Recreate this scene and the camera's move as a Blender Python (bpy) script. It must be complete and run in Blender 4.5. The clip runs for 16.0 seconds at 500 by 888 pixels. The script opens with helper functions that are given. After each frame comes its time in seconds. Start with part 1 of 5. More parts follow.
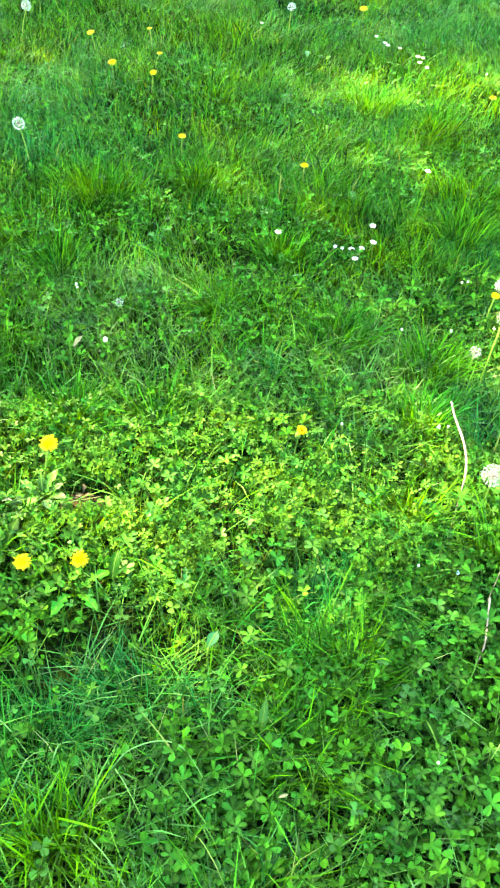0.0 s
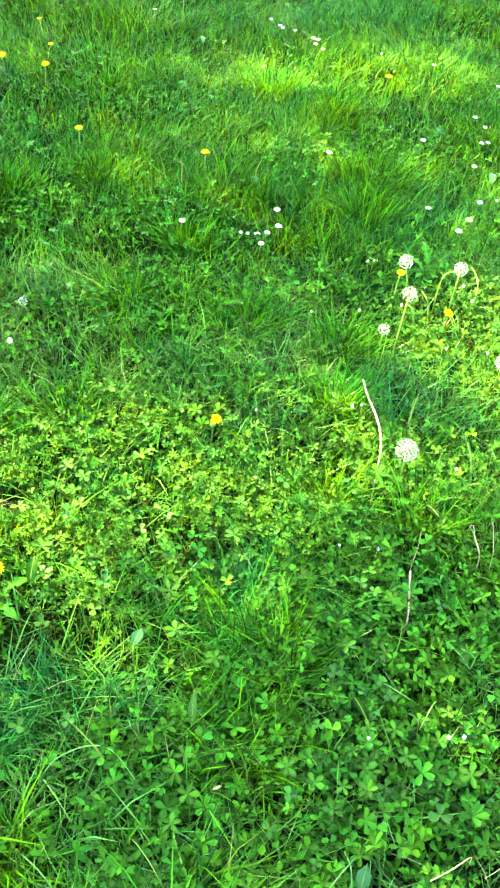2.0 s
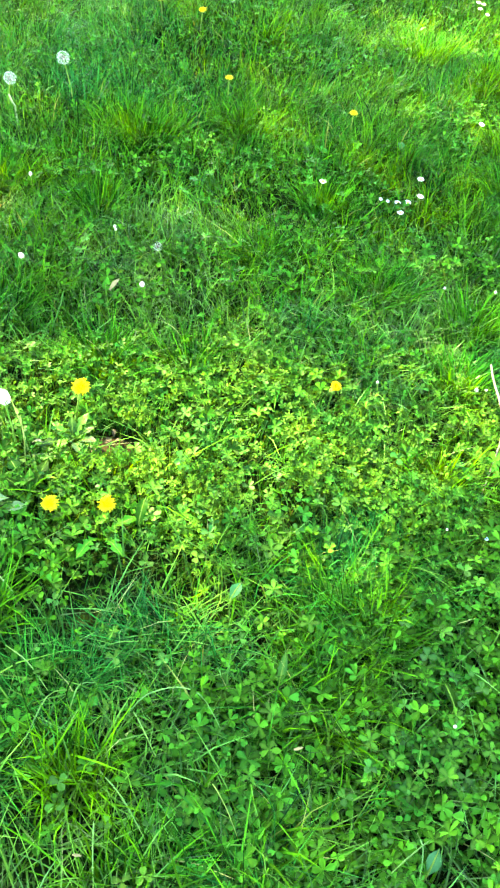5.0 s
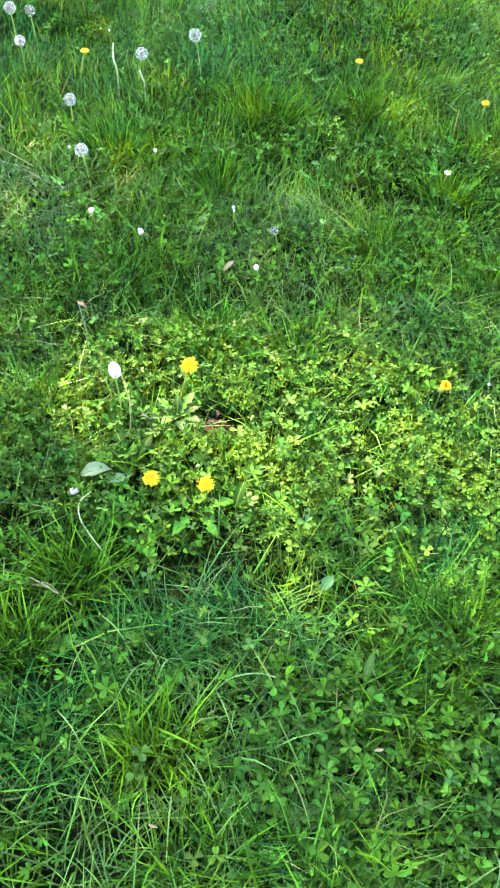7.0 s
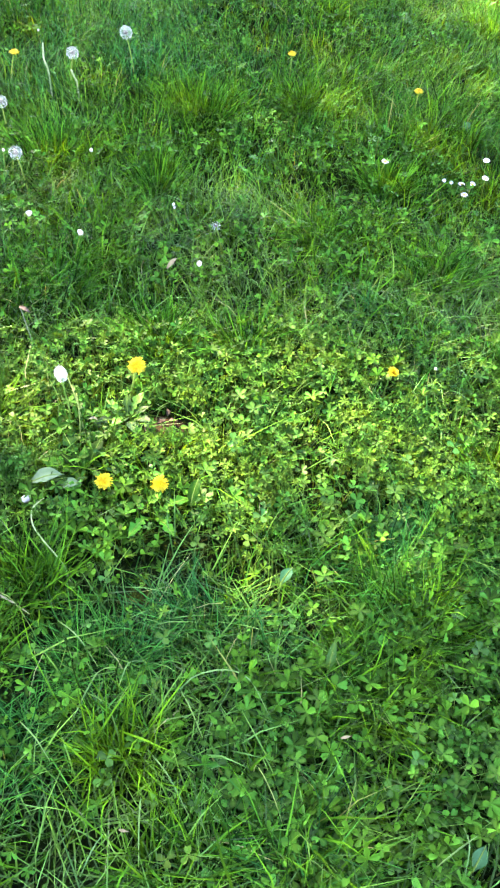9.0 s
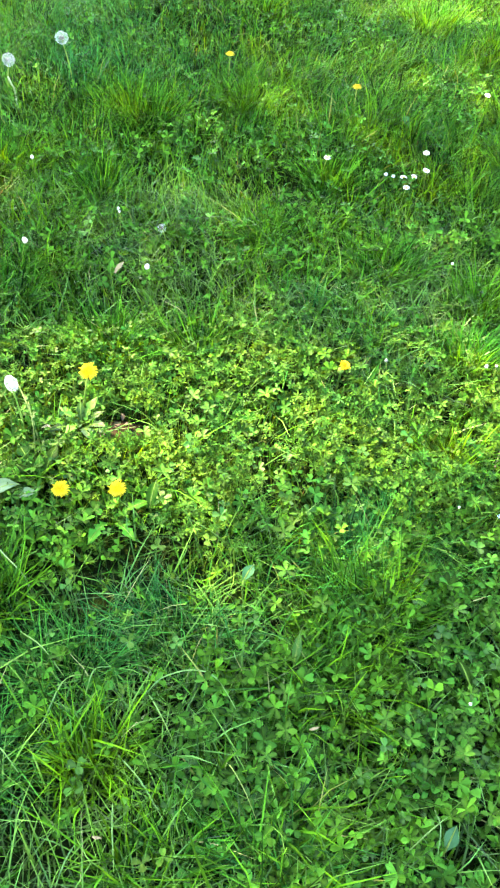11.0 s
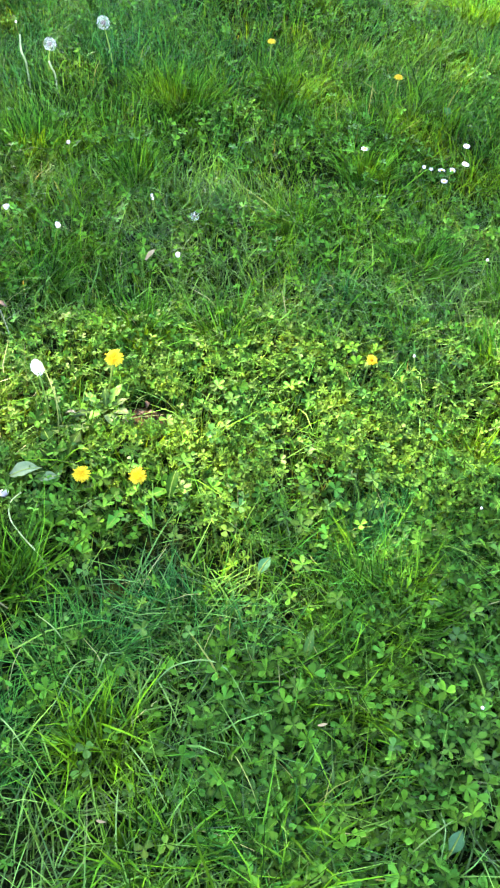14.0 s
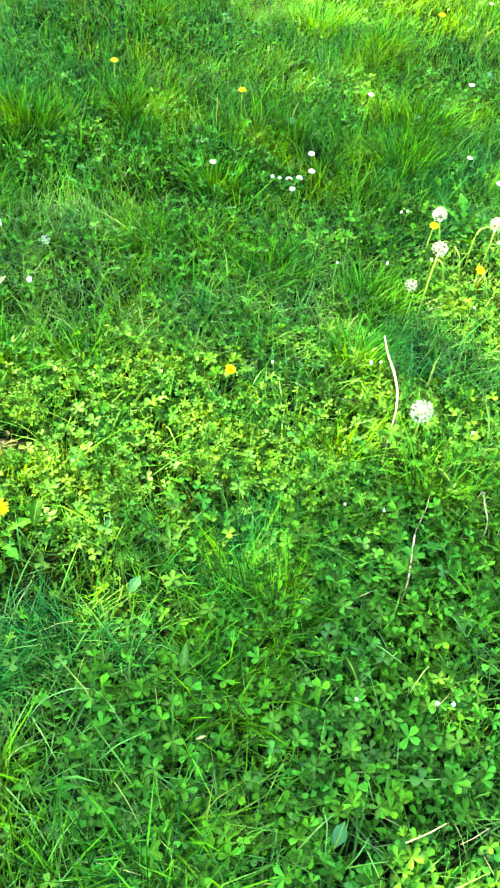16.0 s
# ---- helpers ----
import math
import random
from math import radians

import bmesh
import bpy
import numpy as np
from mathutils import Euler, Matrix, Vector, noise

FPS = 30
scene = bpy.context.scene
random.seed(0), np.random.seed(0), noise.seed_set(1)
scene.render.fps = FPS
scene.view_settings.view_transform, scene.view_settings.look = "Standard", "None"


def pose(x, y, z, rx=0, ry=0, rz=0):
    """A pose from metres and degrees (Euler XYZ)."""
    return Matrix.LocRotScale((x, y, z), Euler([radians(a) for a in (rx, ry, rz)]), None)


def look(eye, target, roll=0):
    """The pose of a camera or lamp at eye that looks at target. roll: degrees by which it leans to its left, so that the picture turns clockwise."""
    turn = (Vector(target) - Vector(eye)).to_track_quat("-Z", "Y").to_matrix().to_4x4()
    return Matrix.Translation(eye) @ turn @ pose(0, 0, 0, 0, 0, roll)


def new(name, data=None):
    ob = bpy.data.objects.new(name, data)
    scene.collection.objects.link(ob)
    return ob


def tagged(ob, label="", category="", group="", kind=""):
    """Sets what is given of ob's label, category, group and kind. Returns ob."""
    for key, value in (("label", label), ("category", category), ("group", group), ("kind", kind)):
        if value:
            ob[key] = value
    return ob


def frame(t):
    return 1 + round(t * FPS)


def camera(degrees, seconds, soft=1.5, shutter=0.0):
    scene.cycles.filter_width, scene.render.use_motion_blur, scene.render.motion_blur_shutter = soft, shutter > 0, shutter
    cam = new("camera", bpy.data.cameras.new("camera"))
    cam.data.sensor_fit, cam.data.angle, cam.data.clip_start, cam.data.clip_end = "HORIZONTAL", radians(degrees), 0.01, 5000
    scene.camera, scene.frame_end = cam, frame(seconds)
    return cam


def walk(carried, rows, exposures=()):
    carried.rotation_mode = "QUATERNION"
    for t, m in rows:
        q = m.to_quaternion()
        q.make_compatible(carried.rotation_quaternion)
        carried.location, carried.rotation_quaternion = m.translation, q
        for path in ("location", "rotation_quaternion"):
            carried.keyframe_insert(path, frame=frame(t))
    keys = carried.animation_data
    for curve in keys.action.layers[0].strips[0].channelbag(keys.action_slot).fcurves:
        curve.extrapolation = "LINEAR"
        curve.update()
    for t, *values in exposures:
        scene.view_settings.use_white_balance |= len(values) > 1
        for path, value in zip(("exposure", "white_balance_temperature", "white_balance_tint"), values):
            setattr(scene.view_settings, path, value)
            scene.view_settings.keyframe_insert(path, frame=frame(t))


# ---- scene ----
cam = camera(34.27, 16.0, soft=2.3)
# seconds, place of the lens in metres, turn in degrees
PATH = [
    (0.0, 0.0000, 0.0000, 1.1096, 46.501, -4.029, -1.551),
    (0.5, 0.0024, 0.0040, 1.1058, 45.828, -4.370, -3.027),
    (1.0, 0.0112, 0.0043, 1.1053, 45.311, -4.327, -4.141),
    (1.5, 0.0280, 0.0044, 1.1046, 46.170, -4.335, -6.562),
    (2.0, 0.0350, 0.0063, 1.1039, 46.211, -4.168, -7.884),
    (2.5, 0.0367, 0.0078, 1.1061, 46.066, -4.283, -8.578),
    (3.0, 0.0410, 0.0033, 1.1088, 45.811, -3.904, -8.556),
    (3.5, 0.0354, 0.0045, 1.1080, 45.497, -4.052, -8.376),
    (4.0, 0.0369, 0.0041, 1.1110, 45.425, -3.907, -7.027),
    (4.5, 0.0249, 0.0043, 1.1129, 45.304, -3.993, -4.096),
    (5.0, -0.0029, 0.0101, 1.0975, 42.956, -4.683, 2.064),
    (5.2, -0.0011, 0.0109, 1.1051, 42.395, -4.074, 4.533),
    (7.3, -0.0301, 0.0187, 1.0914, 41.259, -3.404, 9.999),
    (7.5, -0.0310, 0.0173, 1.0889, 41.473, -3.570, 9.760),
    (8.0, -0.0264, 0.0163, 1.0884, 41.522, -3.854, 7.609),
    (8.5, -0.0121, 0.0241, 1.0873, 41.344, -3.249, 6.454),
    (9.0, -0.0161, 0.0203, 1.0932, 41.289, -3.474, 5.613),
    (9.5, -0.0099, 0.0178, 1.0905, 41.391, -3.227, 4.327),
    (10.0, -0.0070, 0.0173, 1.0930, 41.594, -3.426, 2.967),
    (12.5, 0.0053, 0.0135, 1.0959, 41.528, -3.433, 1.091),
    (13.0, 0.0103, 0.0157, 1.0996, 41.674, -3.160, 1.109),
    (13.5, -0.0083, 0.0220, 1.0998, 41.164, -2.621, 5.954),
    (14.0, 0.0148, 0.0225, 1.0941, 40.699, -3.013, 4.726),
    (14.5, 0.0256, 0.0127, 1.0928, 41.358, -3.213, 1.991),
    (15.0, 0.0444, -0.0025, 1.0958, 42.030, -3.581, -0.928),
    (15.5, 0.0676, -0.0132, 1.1062, 42.075, -3.823, -3.648),
    (16.0, 0.0846, 0.0226, 1.1043, 42.060, -4.345, -3.860),
]
EXPOSURES = [
    (0.0, 4.67, 8200, -13), (5.2, 4.67, 8200, -13), (7.3, 4.26, 6800, 28), (10.2, 4.26, 6800, 28), (12.3, 4.75, 8200, -14),
    (13.4, 4.75, 8200, -14), (13.6, 4.26, 6800, 28), (14.0, 4.26, 6800, 28), (14.5, 4.34, 6800, 27), (14.6, 4.36, 6900, 21),
    (14.8, 4.67, 8100, -12), (16.0, 4.67, 8200, -13),
]
walk(cam, [(t, pose(x, y, z, rx, ry, rz)) for t, x, y, z, rx, ry, rz in PATH], EXPOSURES)

# ---- daylight ----
SUN_AZ, SUN_EL = radians(-42), radians(44)          # azimuth from +y towards +x
TO_SUN = Vector((math.sin(SUN_AZ) * math.cos(SUN_EL), math.cos(SUN_AZ) * math.cos(SUN_EL), math.sin(SUN_EL)))
world = bpy.data.worlds.new("world")
scene.world = world
world.use_nodes = True
sky = world.node_tree.nodes.new("ShaderNodeTexSky")
sky.sky_type, sky.sun_disc = "NISHITA", False
sky.sun_elevation, sky.sun_rotation = SUN_EL, SUN_AZ
world.node_tree.links.new(sky.outputs[0], world.node_tree.nodes["Background"].inputs[0])
world.node_tree.nodes["Background"].inputs[1].default_value = 0.135
sun = new("sun", bpy.data.lights.new("sun", "SUN"))
sun.data.energy, sun.data.angle, sun.data.color = 3.7, radians(0.53), (1.0, 0.84, 0.56)
sun.matrix_world = look(TO_SUN * 30, (0, 0, 0))


# ---- materials ----
def leaf_mat(name, cool, warm, through_col, rough=0.45, trans=0.25, island=True, scale=9.0, tip=None, gloss=0.3, spread=(0.15, 2.15)):
    """A thin plant surface: hue drifts over the lawn and differs from piece to piece, so does depth of colour, and light shines through it."""
    m = bpy.data.materials.new(name)
    m.use_nodes = True
    nt = m.node_tree
    nt.nodes.clear()
    N, link = nt.nodes.new, nt.links.new

    def calc(op, a, b, c=0.0):
        n = N("ShaderNodeMath")
        n.operation = op
        for socket, value in zip(n.inputs, (a, b, c)):
            if isinstance(value, (int, float)):
                socket.default_value = value
            else:
                link(value, socket)
        return n.outputs[0]

    def blend(fac, a, b, mode="MIX"):
        n = N("ShaderNodeMix")
        n.data_type, n.blend_type = "RGBA", mode
        for socket, value in ((n.inputs[0], fac), (n.inputs[6], a), (n.inputs[7], b)):
            if isinstance(value, (int, float, tuple)):
                socket.default_value = value
            else:
                link(value, socket)
        return n.outputs[2]

    out = N("ShaderNodeOutputMaterial")
    geo = N("ShaderNodeNewGeometry")
    rnd = geo.outputs["Random Per Island"] if island else N("ShaderNodeObjectInfo").outputs["Random"]
    wide, fine = N("ShaderNodeTexNoise"), N("ShaderNodeTexNoise")
    wide.inputs["Scale"].default_value, wide.inputs["Detail"].default_value = scale, 3
    fine.inputs["Scale"].default_value, fine.inputs["Detail"].default_value = 260, 2
    link(geo.outputs["Position"], wide.inputs["Vector"])
    link(geo.outputs["Position"], fine.inputs["Vector"])
    hue = calc("MULTIPLY_ADD", wide.outputs[0], 3.2, -1.35)
    hue = calc("MULTIPLY_ADD", rnd, 0.5, hue)
    hue = calc("MINIMUM", calc("MAXIMUM", hue, 0.0), 1.0)
    col = blend(hue, (*cool, 1), (*warm, 1))
    other = calc("FRACT", calc("MULTIPLY", rnd, 37.7), 0.0)
    other = calc("POWER", other, 1.5)       # most pieces dull, a few bright
    depth = calc("MULTIPLY_ADD", other, spread[1] - spread[0], spread[0])
    depth = calc("MULTIPLY", depth, calc("MULTIPLY_ADD", fine.outputs[0], 0.5, 0.75))
    shade = N("ShaderNodeCombineColor")
    for k in range(3):
        link(depth, shade.inputs[k])
    col = blend(1.0, col, shade.outputs[0], "MULTIPLY")
    rib = N("ShaderNodeAttribute")
    rib.attribute_name = "rib"
    col = blend(calc("MULTIPLY", rib.outputs["Fac"], 0.35), col, (warm[0] * 1.7, warm[1] * 1.4, warm[2] * 1.6, 1))
    if tip:     # a few dry, straw-coloured pieces
        col = blend(calc("GREATER_THAN", rnd, 0.985), col, (*tip, 1))
    body = N("ShaderNodeBsdfPrincipled")
    link(col, body.inputs["Base Color"])
    body.inputs["Roughness"].default_value = rough
    body.inputs["Specular IOR Level"].default_value = gloss
    shine = N("ShaderNodeBsdfTranslucent")
    link(blend(1.0, col, (*through_col, 1), "MULTIPLY"), shine.inputs[0])
    both = N("ShaderNodeMixShader")
    both.inputs[0].default_value = trans
    link(body.outputs[0], both.inputs[1])
    link(shine.outputs[0], both.inputs[2])
    bump = N("ShaderNodeBump")
    bump.inputs["Strength"].default_value, bump.inputs["Distance"].default_value = 0.25, 0.001
    link(fine.outputs[0], bump.inputs["Height"])
    link(bump.outputs[0], body.inputs["Normal"])
    link(both.outputs[0], out.inputs[0])
    return m


def plain_mat(name, a, b, scale=60.0, rough=0.8, trans=0.0, bump=0.4):
    """A surface that varies between two colours, at two scales."""
    m = bpy.data.materials.new(name)
    m.use_nodes = True
    nt = m.node_tree
    N, link = nt.nodes.new, nt.links.new
    body = nt.nodes["Principled BSDF"]
    geo = N("ShaderNodeNewGeometry")
    n1, n2 = N("ShaderNodeTexNoise"), N("ShaderNodeTexNoise")
    n1.inputs["Scale"].default_value, n1.inputs["Detail"].default_value = scale, 4
    n2.inputs["Scale"].default_value, n2.inputs["Detail"].default_value = scale * 7, 2
    for n in (n1, n2):
        link(geo.outputs["Position"], n.inputs["Vector"])
    s = N("ShaderNodeMath")
    s.operation = "MULTIPLY_ADD"
    link(n2.outputs[0], s.inputs[0])
    s.inputs[1].default_value = 0.5
    link(n1.outputs[0], s.inputs[2])
    ramp = N("ShaderNodeValToRGB")
    ramp.color_ramp.elements[0].position, ramp.color_ramp.elements[0].color = 0.5, (*a, 1)
    ramp.color_ramp.elements[1].position, ramp.color_ramp.elements[1].color = 0.95, (*b, 1)
    link(s.outputs[0], ramp.inputs[0])
    link(ramp.outputs[0], body.inputs["Base Color"])
    body.inputs["Roughness"].default_value = rough
    bp = N("ShaderNodeBump")
    bp.inputs["Strength"].default_value, bp.inputs["Distance"].default_value = bump, 0.002
    link(n2.outputs[0], bp.inputs["Height"])
    link(bp.outputs[0], body.inputs["Normal"])
    if trans:
        t, mix = N("ShaderNodeBsdfTranslucent"), N("ShaderNodeMixShader")
        link(ramp.outputs[0], t.inputs[0])
        mix.inputs[0].default_value = trans
        link(body.outputs[0], mix.inputs[1])
        link(t.outputs[0], mix.inputs[2])
        link(mix.outputs[0], nt.nodes["Material Output"].inputs[0])
    return m


GLOW = (2.75, 1.25, 0.20)
GLOW_LEAF = (1.7, 1.1, 0.3)
M_GRASS = leaf_mat("grass", (0.0115, 0.0760, 0.0070), (0.0410, 0.1220, 0.0030), GLOW, 0.45, 0.19, True, 7.0, tip=(0.14, 0.18, 0.04), gloss=0.025)
M_BROADGRASS = leaf_mat("broad_grass", (0.0370, 0.1240, 0.0220), (0.0690, 0.1580, 0.0160), GLOW, 0.38, 0.16, True, 7.0, tip=(0.20, 0.22, 0.08), gloss=0.13, spread=(0.35, 1.8))
M_SWARD = leaf_mat("lying_grass", (0.0180, 0.1100, 0.0190), (0.0530, 0.1480, 0.0090), GLOW, 0.42, 0.28, True, 6.0, gloss=0.05, spread=(0.4, 1.8))
M_FESCUE = leaf_mat("fine_grass", (0.0109, 0.0897, 0.0172), (0.0234, 0.1092, 0.0094), GLOW, 0.45, 0.11, True, 7.0, gloss=0.03)
M_TUFT = leaf_mat("tuft_grass", (0.0150, 0.0980, 0.0085), (0.0340, 0.1260, 0.0050), GLOW, 0.45, 0.26, True, 7.0, tip=(0.14, 0.18, 0.04), gloss=0.02)
M_CLOVER = leaf_mat("clover", (0.0145, 0.0830, 0.0100), (0.0345, 0.1080, 0.0055), GLOW_LEAF, 0.5, 0.11, True, 9.0, gloss=0.04, spread=(0.15, 2.2))
M_CLOVER_O = leaf_mat("clover_leaflet", (0.0150, 0.0790, 0.0130), (0.0335, 0.1010, 0.0080), GLOW_LEAF, 0.45, 0.12, False, 9.0, gloss=0.1, spread=(0.4, 1.6))
M_CINQ_O = leaf_mat("cinquefoil_leaflet", (0.0190, 0.0880, 0.0070), (0.0425, 0.1170, 0.0050), GLOW_LEAF, 0.45, 0.2, False, 9.0, gloss=0.09, spread=(0.4, 1.6))
M_HERB = leaf_mat("small_herb", (0.019, 0.086, 0.011), (0.050, 0.114, 0.009), GLOW_LEAF, 0.5, 0.2, True, 14.0, gloss=0.04, spread=(0.45, 1.75))
M_HERB_O = leaf_mat("herb_leaflet", (0.019, 0.086, 0.011), (0.050, 0.114, 0.009), GLOW_LEAF, 0.45, 0.2, False, 14.0, gloss=0.07, spread=(0.5, 1.4))
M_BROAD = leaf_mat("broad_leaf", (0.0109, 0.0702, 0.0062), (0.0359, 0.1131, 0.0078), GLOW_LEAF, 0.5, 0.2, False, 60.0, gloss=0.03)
# lighter copy of broad_leaf, with one rosette's sunlight in its colour; also lime plantain
M_SUNLIT_LIME = leaf_mat("sunlit_lime_leaf", (0.028, 0.120, 0.010), (0.070, 0.185, 0.018), GLOW_LEAF, 0.45, 0.25, False, 30.0, gloss=0.14)
M_GREY = leaf_mat("grey_leaf", (0.060, 0.130, 0.045), (0.120, 0.190, 0.085), GLOW_LEAF, 0.5, 0.2, False, 14.0, gloss=0.1, spread=(0.8, 1.3))
M_DOCK = leaf_mat("dock_leaf", (0.018, 0.085, 0.026), (0.038, 0.115, 0.040), GLOW_LEAF, 0.5, 0.2, False, 14.0, gloss=0.08, spread=(0.8, 1.3))
M_STEM = leaf_mat("green_stem", (0.0506, 0.1309, 0.0131), (0.1368, 0.2202, 0.0357), GLOW, 0.45, 0.2, False, 20.0, gloss=0.1, spread=(0.8, 1.2))
M_PALE = plain_mat("pale_stalk", (0.14, 0.088, 0.056), (0.26, 0.185, 0.13), 70, 0.7, 0.1)
M_BROWN = plain_mat("brown_stalk", (0.09, 0.065, 0.025), (0.20, 0.15, 0.06), 70, 0.8)
M_DRYGREEN = plain_mat("grey_green_stalk", (0.06, 0.085, 0.04), (0.12, 0.14, 0.08), 60, 0.7)
M_DEAD = plain_mat("dead_leaf", (0.018, 0.013, 0.007), (0.070, 0.048, 0.025), 50, 0.85, 0.1)
M_PALEGREEN = plain_mat("pale_green_stalk", (0.15, 0.21, 0.06), (0.30, 0.36, 0.14), 60, 0.7, 0.2)
M_BLADE = leaf_mat("long_blade", (0.052, 0.140, 0.036), (0.095, 0.180, 0.032), GLOW, 0.4, 0.15, False, 20.0, gloss=0.2, spread=(0.8, 1.3))
M_LIME = plain_mat("lime_stalk", (0.11, 0.17, 0.02), (0.20, 0.26, 0.04), 60, 0.6, 0.3)
M_STRAW = plain_mat("straw", (0.14, 0.125, 0.05), (0.25, 0.22, 0.11), 60, 0.7, 0.2)
M_YELLOW = leaf_mat("dandelion_yellow", (0.50, 0.36, 0.006), (0.60, 0.48, 0.030), (1, 1, 1), 0.6, 0.4, True, 90.0, gloss=0.1, spread=(0.7, 1.1))
M_ORANGE = leaf_mat("dandelion_orange", (0.52, 0.30, 0.004), (0.60, 0.40, 0.006), (1, 1, 1), 0.6, 0.35, True, 90.0, gloss=0.1, spread=(0.7, 1.15))
M_DISC = plain_mat("daisy_disc", (0.70, 0.42, 0.02), (0.85, 0.60, 0.03), 300, 0.8)
M_WHITE = plain_mat("white_petal", (0.40, 0.39, 0.38), (0.52, 0.52, 0.50), 150, 0.6, 0.25, 0.1)
M_PINKW = plain_mat("pinkish_bud", (0.42, 0.34, 0.30), (0.60, 0.55, 0.48), 200, 0.7, 0.2)
M_FLUFF = plain_mat("white_fluff", (0.48, 0.50, 0.46), (0.60, 0.62, 0.58), 100, 0.9, 0.5, 0.0)
M_CORE = plain_mat("seed_core", (0.04, 0.03, 0.02), (0.12, 0.09, 0.06), 400, 0.9)
M_BLUE = plain_mat("speedwell_blue", (0.22, 0.36, 0.80), (0.45, 0.60, 0.92), 300, 0.6, 0.2)
M_SOIL = plain_mat("soil", (0.008, 0.006, 0.004), (0.038, 0.029, 0.015), 18, 0.95, 0.0, 1.0)
# darker than real soil: shade between the plants is put into the colour
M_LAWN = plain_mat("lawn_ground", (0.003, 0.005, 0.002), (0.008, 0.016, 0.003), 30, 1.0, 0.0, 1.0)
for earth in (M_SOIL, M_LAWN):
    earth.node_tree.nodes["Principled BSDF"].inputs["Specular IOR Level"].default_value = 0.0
# old grass, darkened further so the gaps low down look shaded
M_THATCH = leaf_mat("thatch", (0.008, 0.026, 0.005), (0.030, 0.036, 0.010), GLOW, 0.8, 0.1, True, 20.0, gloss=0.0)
M_BARK = plain_mat("bark", (0.07, 0.055, 0.04), (0.19, 0.16, 0.12), 8, 0.9, 0.0, 1.0)
M_TREE = leaf_mat("tree_leaf", (0.03, 0.10, 0.012), (0.07, 0.16, 0.025), GLOW, 0.5, 0.15, True, 1.0)

rng = np.random.default_rng(7)


# ---- building helpers ----
def mesh_of(name, verts, faces, material, smooth=True):
    me = bpy.data.meshes.new(name)
    me.from_pydata([tuple(v) for v in verts], [], [tuple(f) for f in faces])
    me.materials.append(material)
    if smooth:
        me.polygons.foreach_set("use_smooth", [True] * len(me.polygons))
    me.update()
    return me


def array_mesh(name, verts, loops, sizes, material, smooth=True):
    """A large mesh from arrays: vertices (n, 3), corner indices, corners per face."""
    me = bpy.data.meshes.new(name)
    me.vertices.add(len(verts))
    me.vertices.foreach_set("co", verts.astype(np.float32).ravel())
    me.loops.add(len(loops))
    me.loops.foreach_set("vertex_index", loops.astype(np.int32))
    me.polygons.add(len(sizes))
    me.polygons.foreach_set("loop_start", np.concatenate([[0], np.cumsum(sizes)[:-1]]).astype(np.int32))
    me.polygons.foreach_set("loop_total", sizes.astype(np.int32))
    me.polygons.foreach_set("use_smooth", np.full(len(sizes), smooth))
    me.materials.append(material)
    me.update(calc_edges=True)
    return me


def ribbed(me, pattern):
    """Marks the midrib on a mesh of equal pieces: a share for each vertex of one piece."""
    n = len(me.vertices)
    me.attributes.new("rib", "FLOAT", "POINT").data.foreach_set("value", np.tile(np.asarray(pattern, np.float32), n // len(pattern)))
    return me


def part(name, me, parent, label="", at=None):
    ob = new(name, me)
    ob.parent = parent
    if at is not None:
        ob.matrix_local = at
    return tagged(ob, label)


def repeat(verts, faces, mats, offs):
    """Copies of one small shape (verts (v, 3), faces) by matrices (n, 3, 3) and offsets (n, 3), as arrays for array_mesh."""
    v = np.asarray(verts, float)
    n = len(offs)
    allv = np.einsum("nij,vj->nvi", mats, v) + offs[:, None, :]
    flat = np.concatenate([np.asarray(f) for f in faces])
    loops = (flat[None, :] + (np.arange(n) * len(v))[:, None]).ravel()
    sizes = np.tile(np.array([len(f) for f in faces]), n)
    return allv.reshape(-1, 3), loops, sizes


def joined(parts):
    """Several results of repeat() as one."""
    vs, ls, ss, k = [], [], [], 0
    for v, l, s in parts:
        vs.append(v), ls.append(l + k), ss.append(s)
        k += len(v)
    return np.concatenate(vs), np.concatenate(ls), np.concatenate(ss)


def tube(points, radii, sides=6, closed=True):
    """Vertices and faces of a tapering tube along points."""
    pts = [Vector(p) for p in points]
    vs, fs = [], []
    for i, p in enumerate(pts):
        d = (pts[min(i + 1, len(pts) - 1)] - pts[max(i - 1, 0)]).normalized()
        a = d.orthogonal().normalized()
        b = d.cross(a)
        for k in range(sides):
            w = 2 * math.pi * k / sides
            vs.append(p + (a * math.cos(w) + b * math.sin(w)) * radii[i])
    for i in range(len(pts) - 1):
        for k in range(sides):
            j = (k + 1) % sides
            fs.append((i * sides + k, i * sides + j, (i + 1) * sides + j, (i + 1) * sides + k))
    if closed:
        fs.append(tuple(range(sides - 1, -1, -1)))
        fs.append(tuple(range((len(pts) - 1) * sides, len(pts) * sides)))
    return vs, fs


def bend(a, b, sag, n=6):
    """Points on a curve from a to b that bows by sag."""
    a, b, s = Vector(a), Vector(b), Vector(sag)
    return [a.lerp(b, i / (n - 1)) + s * math.sin(math.pi * i / (n - 1)) for i in range(n)]


def lobe(x, y, ellipses):
    """How far inside one of some ellipses (x, y, radius x, radius y) each point lies: 1 in the middle, 0 at the rim."""
    best = np.zeros_like(x)
    for ex, ey, rx, ry in ellipses:
        best = np.maximum(best, 1 - np.sqrt(((x - ex) / rx) ** 2 + ((y - ey) / ry) ** 2))
    return best


